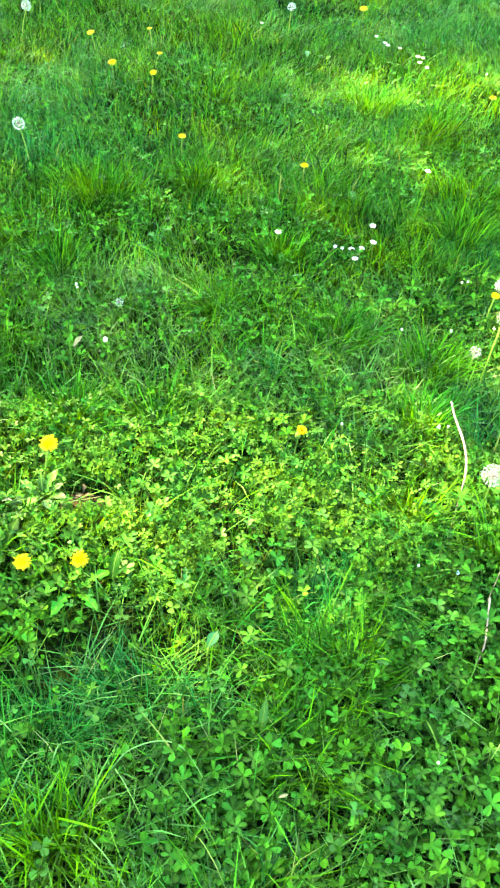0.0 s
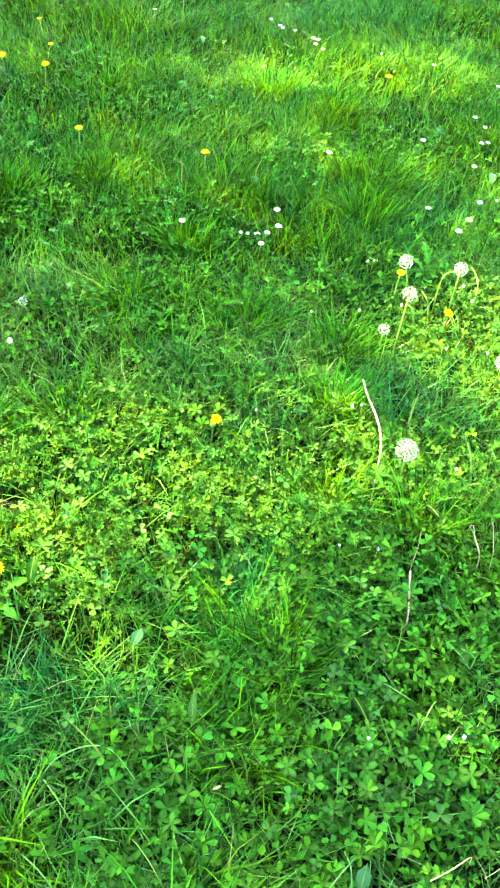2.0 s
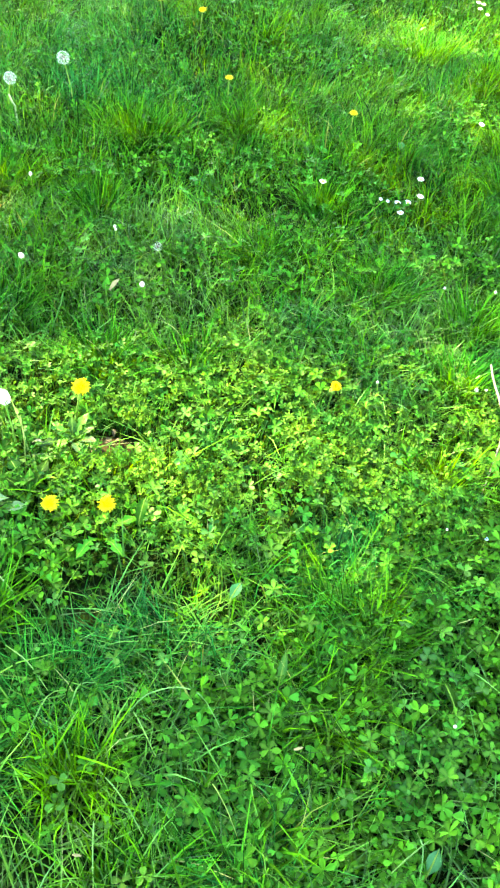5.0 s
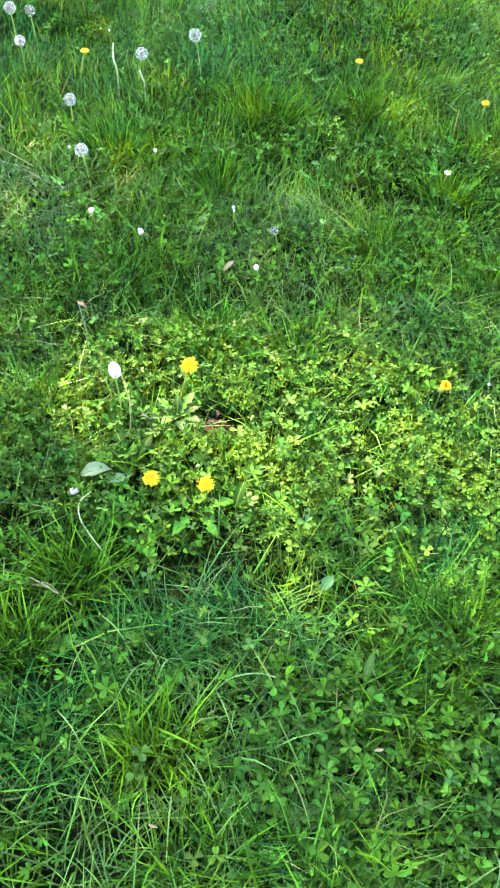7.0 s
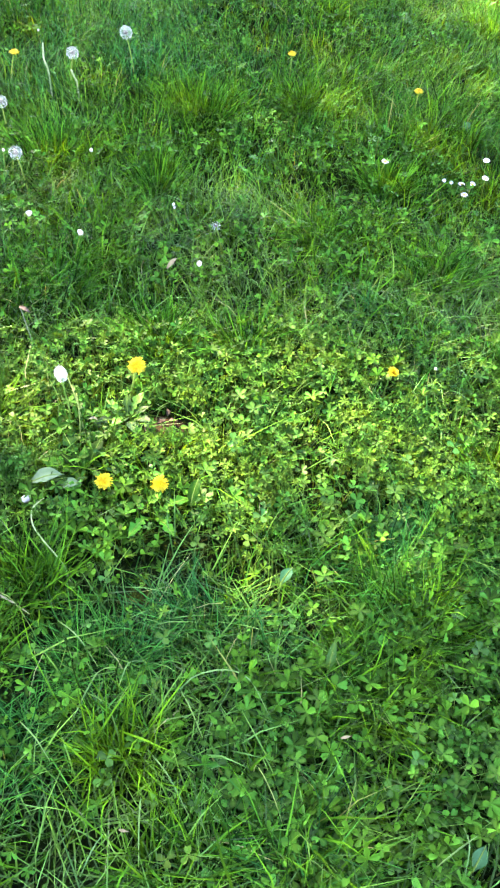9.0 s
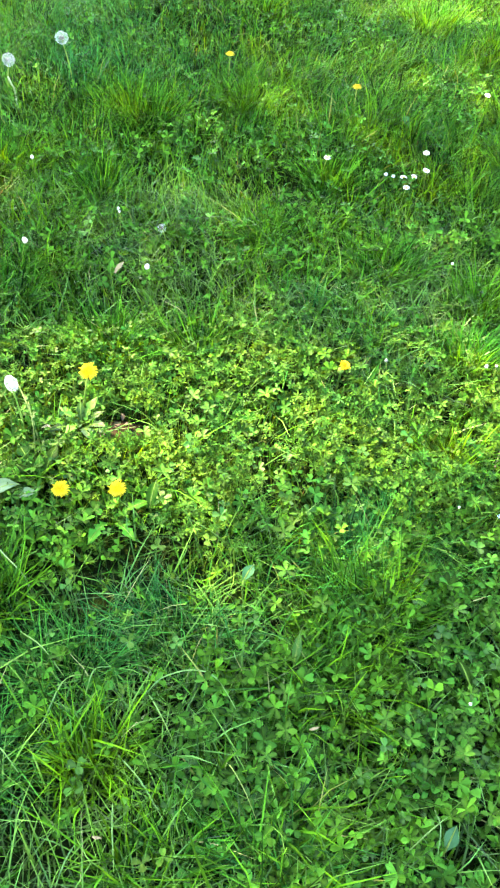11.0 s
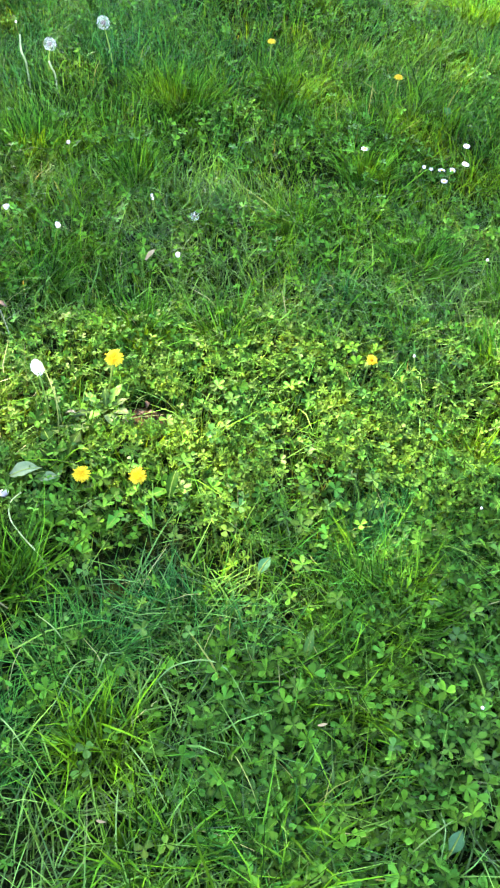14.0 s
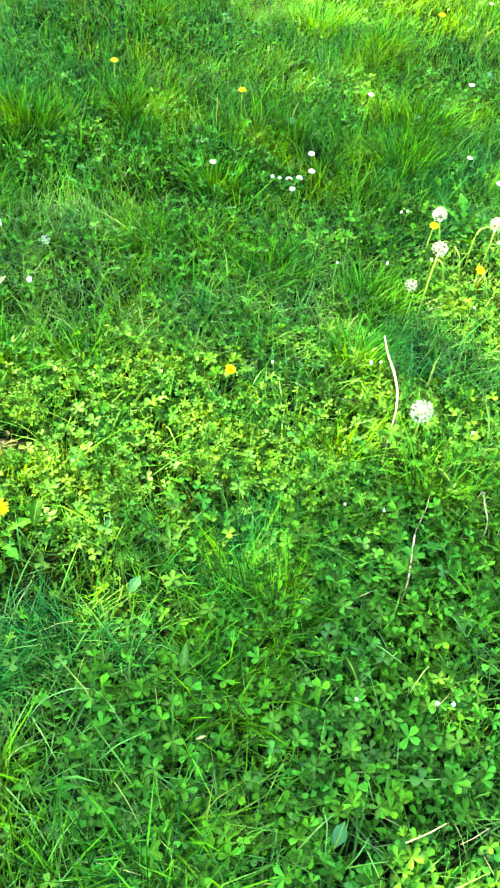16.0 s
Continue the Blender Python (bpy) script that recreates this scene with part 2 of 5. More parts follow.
def wave(x, y, k, seed):
    """Smooth noise over the plan, about -1 to 1."""
    r = np.random.default_rng(seed)
    out = np.zeros_like(x)
    for i in range(7):
        a, ph, f = r.uniform(0, 2 * math.pi), r.uniform(0, 6.3), k * r.uniform(0.6, 1.7)
        out += np.sin((x * math.cos(a) + y * math.sin(a)) * f + ph)
    return out / 3.2


def relief(x, y):
    return 0.012 * wave(x, y, 5.0, 3) + 0.004 * wave(x, y, 23.0, 4)


# ---- ground ----
def ground():
    xs = np.concatenate([[-300, -60, -20, -9], np.arange(-4, 4.01, 0.08), [9, 20, 60, 300]])
    ys = np.concatenate([[-300, -60, -20, -6], np.arange(-2, 6.01, 0.08), [11, 22, 60, 300]])
    X, Y = np.meshgrid(xs, ys)
    Z = np.where((np.abs(X) < 4.1) & (Y > -2.1) & (Y < 6.1), relief(X, Y), 0)
    v = np.stack([X, Y, Z], -1).reshape(-1, 3)
    w, h = len(xs), len(ys)
    i = (np.arange(h - 1)[:, None] * w + np.arange(w - 1)[None, :]).ravel()
    loops = np.stack([i, i + 1, i + 1 + w, i + w], 1).ravel()
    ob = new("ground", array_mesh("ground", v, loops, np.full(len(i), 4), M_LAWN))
    tagged(ob, "lawn soil under grass and clover, near black for the shade there", "ground", kind="structure")


ground()

# ---- the unseen shade tree, added so its crown keeps most lawn in shade ----
# sunlit gaps on the lawn: x, y, half width, half depth
GAPS = [
    (-0.10, 1.17, 0.20, 0.13), (0.02, 1.16, 0.15, 0.12), (-0.05, 1.00, 0.22, 0.17), (0.08, 0.98, 0.16, 0.13), (-0.10, 0.86, 0.18, 0.15),
    (-0.04, 0.77, 0.10, 0.07), (0.22, 0.78, 0.15, 0.09), (0.20, 0.93, 0.17, 0.10), (0.22, 1.13, 0.14, 0.11), (0.35, 0.94, 0.16, 0.11), (0.46, 0.99, 0.13, 0.10), (-0.25, 0.99, 0.15, 0.13),
    (-0.34, 1.17, 0.13, 0.10), (-0.46, 1.02, 0.15, 0.16), (-0.62, 0.95, 0.20, 0.16), (0.46, 1.25, 0.12, 0.12), (0.58, 1.02, 0.16, 0.14),
    (0.92, 1.40, 0.36, 0.30), (0.80, 1.34, 0.18, 0.16), (0.64, 3.02, 0.26, 0.30), (0.82, 3.12, 0.28, 0.24), (1.02, 3.16, 0.30, 0.26), (1.24, 3.14, 0.28, 0.24),
    (-0.07, 0.22, 0.06, 0.04), (0.50, 0.24, 0.08, 0.07),
]


# where the crown is thin and lets some sun through
THIN = [(-0.9, 2.9, 0.5, 0.5), (0.95, 1.9, 0.2, 0.2), (0.65, 2.55, 0.55, 0.35)]

DENSE = [(0.24, 0.42, 0.13, 0.14), (-0.33, 0.48, 0.20, 0.22), (-0.02, 0.48, 0.16, 0.14), (-0.20, 0.30, 0.18, 0.14)]         # thick foliage, added over lawn spots that need deeper shade


def shade_tree():
    tree = tagged(new("tree"), "unseen leafy broad tree, added so that its crown shades the lawn", "tree")
    base = Vector((-5.4, 6.6, 0))
    tree.location = base
    v, f = tube([(0, 0, -0.1), (0.05, 0, 0.9), (0.0, 0.1, 2.2), (0.2, 0, 3.8), (0.5, -0.2, 5.8)], [0.34, 0.26, 0.23, 0.19, 0.08], 12)
    part("trunk", mesh_of("trunk", v, f, M_BARK), tree)
    for tip in ((1.6, -2.6, 5.9), (3.2, -0.4, 6.0), (-0.6, -2.8, 5.7), (3.4, 2.4, 5.9), (1.6, 2.0, 6.0), (-1.6, 0.8, 5.8)):
        v, f = tube(bend((0.15, 0, 3.4), tip, (0, 0, 0.4)), [0.11, 0.09, 0.07, 0.055, 0.035, 0.015], 8)
        part("limb", mesh_of("limb", v, f, M_BARK), tree)
    # leaves: spots on the lawn that lie in shade, carried up the sunbeams into the crown
    n = 44000
    gx, gy = rng.uniform(-4.0, 4.2, n), rng.uniform(-2.6, 6.6, n)
    inside = lobe(gx + 0.03 * wave(gx, gy, 30, 11), gy + 0.03 * wave(gx, gy, 30, 12), GAPS)
    round_edge = ((gx - 0.1) / 3.9) ** 2 + ((gy - 2.0) / 4.3) ** 2 + 0.12 * wave(gx, gy, 3.0, 14) < 1
    keep = (rng.random(n) > np.clip(inside * 5.0, 0, 1)) & (rng.random(n) < 0.96 - 0.5 * np.clip(lobe(gx, gy, THIN) * 2, 0, 1)) & round_edge
    gx, gy = gx[keep], gy[keep]
    for ex, ey, rx, ry in DENSE:
        r, w = np.sqrt(rng.random(80)), rng.uniform(0, 6.28, 80)
        gx, gy = np.append(gx, ex + rx * r * np.cos(w)), np.append(gy, ey + ry * r * np.sin(w))
    n = len(gx)
    h = 5.6 + 0.6 * wave(gx, gy, 1.6, 13) + rng.uniform(-0.5, 0.5, n)
    s = np.array(TO_SUN)
    pts = np.stack([gx, gy, np.full(n, 0.05)], 1) + s[None, :] * (h / s[2])[:, None] - np.array(base)
    leaf = [(0, -0.5, 0), (0.26, -0.2, 0.05), (0.3, 0.1, 0.05), (0, 0.55, -0.03), (-0.3, 0.1, 0.05), (-0.26, -0.2, 0.05), (0, 0, 0)]
    faces = [(0, 1, 6), (1, 2, 6), (2, 3, 6), (3, 4, 6), (4, 5, 6), (5, 0, 6)]
    mats = turns(n, 0.9) * rng.uniform(0.10, 0.15, n)[:, None, None]
    # small outer leaves, thinly spread over the gaps in the middle, that halve the sun there
    m = 1500
    tx, ty = rng.uniform(-0.85, 0.75, m), rng.uniform(0.60, 1.35, m)
    keep = (lobe(tx, ty, GAPS) > 0) & (rng.random(m) < 0.72 + 0.3 * wave(tx, ty, 9, 15) - 0.45 * np.clip((tx - 0.1) / 0.3, 0, 1))
    tx, ty = tx[keep], ty[keep]
    m = len(tx)
    pts = np.concatenate([pts, np.stack([tx, ty, np.full(m, 0.05)], 1) + s[None, :] * ((5.9 + rng.uniform(-0.6, 0.6, m)) / s[2])[:, None] - np.array(base)])
    mats = np.concatenate([mats, turns(m, 0.9) * rng.uniform(0.035, 0.055, m)[:, None, None]])
    crown = part("crown", array_mesh("crown", *repeat(leaf, faces, mats, pts), M_TREE), tree)
    tagged(crown, kind="stuff")


def turns(n, tilt, spin=None):
    """Random rotations (n, 3, 3): any spin about z, then a tilt of up to about that many radians."""
    a = rng.uniform(0, 2 * math.pi, n) if spin is None else spin
    b, c = rng.normal(0, tilt * 0.6, n), rng.normal(0, tilt * 0.6, n)
    o, i = np.zeros(n), np.ones(n)
    Z = np.stack([np.cos(a), -np.sin(a), o, np.sin(a), np.cos(a), o, o, o, i], 1).reshape(n, 3, 3)
    X = np.stack([i, o, o, o, np.cos(b), -np.sin(b), o, np.sin(b), np.cos(b)], 1).reshape(n, 3, 3)
    Y = np.stack([np.cos(c), o, np.sin(c), o, i, o, -np.sin(c), o, np.cos(c)], 1).reshape(n, 3, 3)
    return X @ Y @ Z


shade_tree()


# ---- grass ----
def blades(x, y, z, height, width, lean, az, curl, swing=0.35, coarse=False):
    """Arrays of bending, tapering blades for array_mesh. lean: how far the tip lies off, as a share of the height."""
    n = len(x)
    lv = (0.0, 0.55, 1.0) if coarse else (0.0, 0.35, 0.70, 1.0)
    taper = (0.8, 0.85) if coarse else (0.75, 1.0, 0.72)
    k = len(lv) - 1
    swing = rng.normal(0, swing, n)
    tw = az + math.pi / 2 + rng.normal(0, 0.6, n)
    wx, wy = np.cos(tw) * width / 2, np.sin(tw) * width / 2
    v = np.zeros((n, 2 * k + 1, 3))
    for i, s in enumerate(lv):
        off = lean * height * (s ** curl)
        up = height * (s - 0.35 * np.clip(lean - 0.5, 0, 1.3) * s ** 2.2)
        way = az + swing * (s - 0.4)
        px, py, pz = x + np.cos(way) * off, y + np.sin(way) * off, z + up
        if i < k:
            v[:, 2 * i] = np.stack([px + wx * taper[i], py + wy * taper[i], pz], 1)
            v[:, 2 * i + 1] = np.stack([px - wx * taper[i], py - wy * taper[i], pz], 1)
        else:
            v[:, 2 * k] = np.stack([px, py, pz], 1)
    corner, sizes = [], []
    for i in range(k - 1):
        corner += [2 * i, 2 * i + 1, 2 * i + 3, 2 * i + 2]
        sizes.append(4)
    corner += [2 * k - 2, 2 * k - 1, 2 * k]
    sizes.append(3)
    loops = (np.arange(n)[:, None] * (2 * k + 1) + np.array(corner)[None, :]).ravel()
    return v.reshape(-1, 3), loops, np.tile(sizes, n)


# places where clover and herbs crowd out the grass: x, y, half width, half depth
CLOVER_BEDS = [
    (-0.10, 1.50, 0.42, 0.17), (0.40, 1.66, 0.32, 0.16), (-0.55, 1.86, 0.32, 0.16), (0.12, 1.95, 0.32, 0.13),
    (0.27, 0.42, 0.36, 0.27), (0.45, 0.75, 0.25, 0.25), (0.0, 1.05, 0.55, 0.30), (0.45, 1.05, 0.22, 0.18), (-0.27, 0.80, 0.15, 0.15),
    (0.22, 1.60, 0.25, 0.16), (-0.10, 2.0, 0.25, 0.16), (-0.50, 1.60, 0.30, 0.12), (0.75, 1.60, 0.25, 0.20), (0.70, 2.30, 0.30, 0.22),
    (-0.45, 2.55, 0.30, 0.18), (0.20, 2.75, 0.30, 0.14), (-0.75, 1.35, 0.30, 0.20), (1.0, 2.4, 0.25, 0.2),
]
BARE = [(-0.200, 1.000, 0.052, 0.042)]


SPARSE = [(-0.32, 0.46, 0.22, 0.18), (-0.22, 0.70, 0.14, 0.10)]      # thin grass, bare between the shoots
SUNLIT_FLAT = [(0.88, 1.40, 0.36, 0.30)]     # short grass in a sun gap, laid flat to catch more sun
HERBS = [(0.90, 1.42, 0.34, 0.28), (0.0, 1.02, 0.60, 0.36), (0.42, 0.98, 0.30, 0.24), (-0.45, 0.95, 0.35, 0.28)]


def scatter(n, x0, x1, y0, y1):
    return rng.uniform(x0, x1, n), rng.uniform(y0, y1, n)


def walked(x, y):
    """Whether a point lies on the fan of lawn in front of the path, with a ragged rim."""
    return np.abs(x - 0.05) < 0.34 + 0.50 * np.clip(y, 0, 9) + 0.10 * wave(x, y, 4, 61)


def lawn_grass():
    bits, fine = [], []
    for n, box, wide, tallness in ((43000, (-1.15, 1.25, 0.02, 1.6), 1.12, 0.053), (70000, (-1.75, 1.85, 1.6, 2.7), 1.2, 0.052), (140000, (-2.9, 3.0, 2.7, 5.2), 1.55, 0.050),
                                   (75000, (-3.3, 3.5, -1.6, 5.8), 2.2, 0.052), (52000, (-7.0, 7.0, -5.0, 9.0), 4.5, 0.055)):
        around = wide > 2
        # blades grow in shoots of about seven
        k = n // 7
        cx, cy = scatter(k, *box)
        pick = ~walked(cx, cy) | (cy > 5.1) | (cy < 0.02) if around else walked(cx, cy)
        if wide > 4:
            pick &= (np.abs(cx - 0.1) > 3.3 + 0.3 * wave(cx, cy, 2, 64)) | (cy < -1.5) | (cy > 5.7)
        cx, cy = cx[pick], cy[pick]
        k = len(cx)
        own = np.repeat(np.arange(k), 7)
        spread = 0.008 * wide ** 0.5
        x, y = cx[own] + rng.normal(0, spread, k * 7), cy[own] + rng.normal(0, spread, k * 7)
        away = np.arctan2(y - cy[own], x - cx[own])
        # neighbouring shoots lean the same way
        drift = 1.6 * wave(cx, cy, 5.0, 62) + 1.8 * wave(cx, cy, 24.0, 63) + rng.normal(0, 0.9, k)
        vigour, drift, flop = rng.normal(1.0, 0.2, k)[own], drift[own], np.abs(rng.normal(0.18, 0.25, k))[own]
        bed = lobe(x, y, CLOVER_BEDS)
        n = len(x)
        tall = np.clip(1 + 0.34 * wave(x, y, 7, 21) + 0.30 * wave(x, y, 19, 22), 0.45, 1.7)
        thin = np.clip(np.maximum(bed * 0.5, lobe(x, y, HERBS) * 0.6), 0, 0.40) + 0.25 * (tall < 0.75) + 0.10 * np.clip((0.85 - y) / 0.2, 0, 1) * (wide < 1.15) + 0.45 * np.clip(lobe(x, y, SPARSE) * 3, 0, 1)
        keep = (rng.random(n) > thin) & (lobe(x, y, BARE) <= 0)
        x, y, away, vigour, drift, flop, tall = (q[keep] for q in (x, y, away, vigour, drift, flop, tall))
        n = len(x)
        hgt = np.clip(rng.normal(tallness, 0.013, n) * tall * vigour, 0.016, 0.13) * np.where(rng.random(n) < 0.04, 1.5, 1.0)
        hgt *= 1 - 0.22 * np.clip(lobe(x, y, HERBS) * 2, 0, 1)
        wid = rng.uniform(0.0014, 0.0034, n) * wide
        az = np.where(rng.random(n) < 0.5, away + rng.normal(0, 0.6, n), drift + rng.normal(0, 0.7, n))
        lean = np.abs(rng.normal(0.50, 0.35, n)) + flop
        flat = np.clip(lobe(x, y, SUNLIT_FLAT) * 2.5, 0, 1)
        hgt, lean = hgt * (1 - 0.35 * flat), lean + 0.6 * flat
        curl = rng.uniform(1.4, 2.8, n)
        z = relief(x, y) - 0.003
        is_fine = wave(x, y, 4.5, 25) + 0.3 * rng.normal(0, 1, n) > 0.55
        for sel, store, wf in ((~is_fine, bits, 1.0), (is_fine, fine, 0.8)):
            store.append(blades(x[sel], y[sel], z[sel], hgt[sel], wid[sel] * wf, lean[sel], az[sel], curl[sel], coarse=box[3] > 3))
    tagged(new("lawn_grass", array_mesh("lawn_grass", *joined(bits[:2]), M_GRASS)), "unmown green lawn grass, some blades dry", "grass", kind="stuff")
    tagged(new("far_lawn_grass", array_mesh("far_lawn_grass", *joined(bits[2:]), M_GRASS)), "soft unmown green grass of the farther lawn", "grass", kind="stuff")
    tagged(new("fine_grass", array_mesh("fine_grass", *joined(fine[:2]), M_FESCUE)), "fine bluish-green grass growing through the lawn", "grass", kind="stuff")
    tagged(new("far_fine_grass", array_mesh("far_fine_grass", *joined(fine[2:]), M_FESCUE)), "fine bluish-green grass of the farther lawn", "grass", kind="stuff")
    # pale glossy blades that arch over the rest
    n = 38000
    x, y = scatter(n, -0.9, 1.1, 0.05, 1.75)
    keep = (rng.random(n) < np.clip(0.60 + 0.5 * wave(x, y, 8, 51), 0.12, 1) * (1 - 0.15 * np.clip((0.8 - y) / 0.2, 0, 1))) & walked(x, y)
    keep &= (lobe(x, y, BARE) <= 0) & (rng.random(n) > np.clip(lobe(x, y, HERBS) * 0.8 + lobe(x, y, CLOVER_BEDS) * 0.2 + lobe(x, y, SPARSE), 0, 0.7))
    x, y = x[keep], y[keep]
    n = len(x)
    broad = blades(x, y, relief(x, y) - 0.003, np.clip(rng.normal(0.070, 0.016, n), 0.045, 0.11), rng.uniform(0.0013, 0.0033, n), np.abs(rng.normal(0.95, 0.4, n)), rng.uniform(0, 6.28, n), rng.uniform(1.3, 2.4, n), 0.25)
    n = 100000
    x, y = scatter(n, -2.4, 2.6, 1.6, 4.9)
    keep = (rng.random(n) < np.clip(0.55 + 0.6 * wave(x, y, 6, 57), 0.1, 1)) & walked(x, y)
    x, y = x[keep], y[keep]
    n = len(x)
    lying = blades(x, y, relief(x, y) + 0.004, np.clip(rng.normal(0.058, 0.012, n), 0.03, 0.09), rng.uniform(0.0016, 0.0032, n), np.abs(rng.normal(0.9, 0.4, n)), 1.2 + 1.7 * wave(x, y, 6, 65) + rng.normal(0, 0.8, n), rng.uniform(1.3, 2.4, n), 0.3)
    tagged(new("lying_grass", array_mesh("lying_grass", *lying, M_SWARD)), "long green grass blades lying over in the farther lawn", "grass", kind="stuff")
    tagged(new("broad_grass", array_mesh("broad_grass", *broad, M_BROADGRASS)), "pale glossy grass blades arching over clover", "grass", kind="stuff")


lawn_grass()


def thatch():
    """Short dead and dying blades that lie close to the soil."""
    bits = []
    for n, box, wide in ((9000, (-1.1, 1.2, 0.02, 1.6), 1.0), (6000, (-2.6, 2.7, 1.6, 4.9), 1.6)):
        x, y = scatter(n, *box)
        keep = (lobe(x, y, BARE) <= 0.25) & walked(x, y)
        x, y = x[keep], y[keep]
        n = len(x)
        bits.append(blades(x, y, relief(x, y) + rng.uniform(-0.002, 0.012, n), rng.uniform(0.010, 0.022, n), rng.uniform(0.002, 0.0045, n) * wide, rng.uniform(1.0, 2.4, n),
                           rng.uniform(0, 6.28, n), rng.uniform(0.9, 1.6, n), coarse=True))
    tagged(new("thatch", array_mesh("thatch", *joined(bits), M_THATCH)), "dull brown and olive thatch of old grass, darkened for shade near the soil", "thatch", kind="stuff")


thatch()

# x, y, radius, share of fine blades
NEAR_TUFTS = [
    (0.265, 0.72, 0.11, 1), (-0.071, 0.60, 0.08, 1), (-0.34, 0.63, 0.08, 0), (-0.21, 0.52, 0.09, 1), (-0.38, 0.50, 0.06, 0), (-0.16, 0.40, 0.07, 0),
    (-0.06, 0.27, 0.08, 0), (0.22, 0.64, 0.10, 0), (0.15, 0.52, 0.08, 0), (0.31, 0.80, 0.09, 1), (0.18, 0.75, 0.07, 1), (0.46, 1.22, 0.07, 0),
    (0.392, 0.933, 0.05, 0), (0.544, 0.876, 0.07, 0), (-0.249, 1.213, 0.08, 0), (-0.074, 1.223, 0.05, 0), (-0.294, 0.392, 0.08, 1), (-0.529, 0.955, 0.07, 0),
    (0.099, 0.28, 0.08, 1),
]
FAR_TUFTS = [
    (-0.295, 2.14, 0.13, 0), (-0.016, 2.247, 0.11, 0), (0.207, 1.85, 0.08, 0), (0.049, 1.59, 0.07, 0), (0.312, 1.494, 0.09, 0), (0.512, 1.403, 0.09, 0),
    (0.714, 2.0, 0.12, 0), (0.789, 2.199, 0.12, 0), (0.588, 2.90, 0.13, 0), (-0.349, 1.768, 0.09, 0), (-0.627, 1.854, 0.12, 0), (-0.473, 1.361, 0.08, 0),
    (0.81, 2.75, 0.11, 0),
]


def grass_tuft(x, y, radius, fine):
    n = int((560 if y > 1.1 else 440) * (radius / 0.1) ** 1.3)
    r, a = radius * 0.75 * np.sqrt(rng.random(n)), rng.uniform(0, 2 * math.pi, n)
    px, py = r * np.cos(a) * rng.uniform(0.7, 1.3), r * np.sin(a) * 0.8
    hgt = np.clip(rng.normal(0.095 if y > 1.1 else 0.080, 0.025, n), 0.04, 0.14) * (0.8 if fine else 1) * (0.82 if y > 1.1 else 1)
    az = a + rng.normal(0, 0.8 if y > 1.1 else 1.3, n)
    lean = np.abs(rng.normal(0.35, 0.3, n)) + 0.6 * r / radius + (0.35 if fine else 0)
    wid = rng.uniform(0.0018, 0.0034, n) * (0.7 if fine else 1) * (1.15 if y > 1.7 else 1)
    curl = rng.uniform(1.3, 2.4, n)
    tuft = new("grass_tuft")
    tuft.location = (x, y, float(relief(np.array([x]), np.array([y]))[0]))
    tagged(tuft, "fine bluish-green tuft of grass, blades lying over" if fine else "tall bright green tuft of grass in the lawn", "grass tuft", "grass tufts")
    shoots = 12
    which = ((a / (2 * math.pi) * 6).astype(int) % 6) + 6 * (r > radius * 0.5)
    for k in range(shoots):
        q = which == k
        if q.any():
            part("shoot", array_mesh("shoot", *blades(px[q], py[q], np.full(int(q.sum()), -0.004), hgt[q], wid[q], lean[q], az[q], curl[q]), M_FESCUE if fine else M_TUFT if y > 1.1 else M_GRASS), tuft)


for row in NEAR_TUFTS + FAR_TUFTS:
    grass_tuft(*row)


# ---- clover and other small leaves ----
LEAFLET = [(0, 0, 0), (0.26, 0.30, 0.12), (0.42, 0.68, 0.18), (0.27, 0.98, 0.11), (0, 0.92, 0.0), (-0.27, 0.98, 0.11), (-0.42, 0.68, 0.18), (-0.26, 0.30, 0.12), (0, 0.5, -0.02)]
LEAFLET_F = [(0, 1, 8), (1, 2, 8), (2, 3, 8), (3, 4, 8), (4, 5, 8), (5, 6, 8), (6, 7, 8), (7, 0, 8)]
OBLONG = [(x * 0.74, y * 1.12, z * 0.7) for x, y, z in LEAFLET]


# a leaflet with five teeth a side, as cinquefoil has
TOOTH_X = (0.03, 0.10, 0.09, 0.20, 0.17, 0.28, 0.22, 0.28, 0.17, 0.20, 0.0)
TOOTH_Y = (0.0, 0.16, 0.24, 0.38, 0.44, 0.60, 0.66, 0.84, 0.86, 1.02, 1.10)
TOOTHLET = [(x, y, 0.25 * x) for x, y in zip(TOOTH_X, TOOTH_Y)] + [(-x, y, 0.25 * x) for x, y in zip(TOOTH_X[-2::-1], TOOTH_Y[-2::-1])] + [(0, 0.30, -0.02), (0, 0.72, -0.02)]
TOOTHLET_F = [(i, i + 1, 21) for i in range(5)] + [(i, i + 1, 22) for i in range(5, 15)] + [(i, i + 1, 21) for i in range(15, 20)] + [(20, 0, 21), (5, 22, 21), (15, 21, 22)]


def spun(verts, deg, tilt=0.0):
    c, s = math.cos(radians(deg)), math.sin(radians(deg))
    return [(x * c - y * s, x * s + y * c, z + tilt * y) for x, y, z in verts]


def compound(leaflet, angles, droop=0.12, faces=LEAFLET_F):
    """Vertices and faces of a leaf of several leaflets."""
    v, f = [], []
    for a in angles:
        k = len(v)
        v += spun(leaflet, a, droop)
        f += [tuple(i + k for i in g) for g in faces]
    return v, f


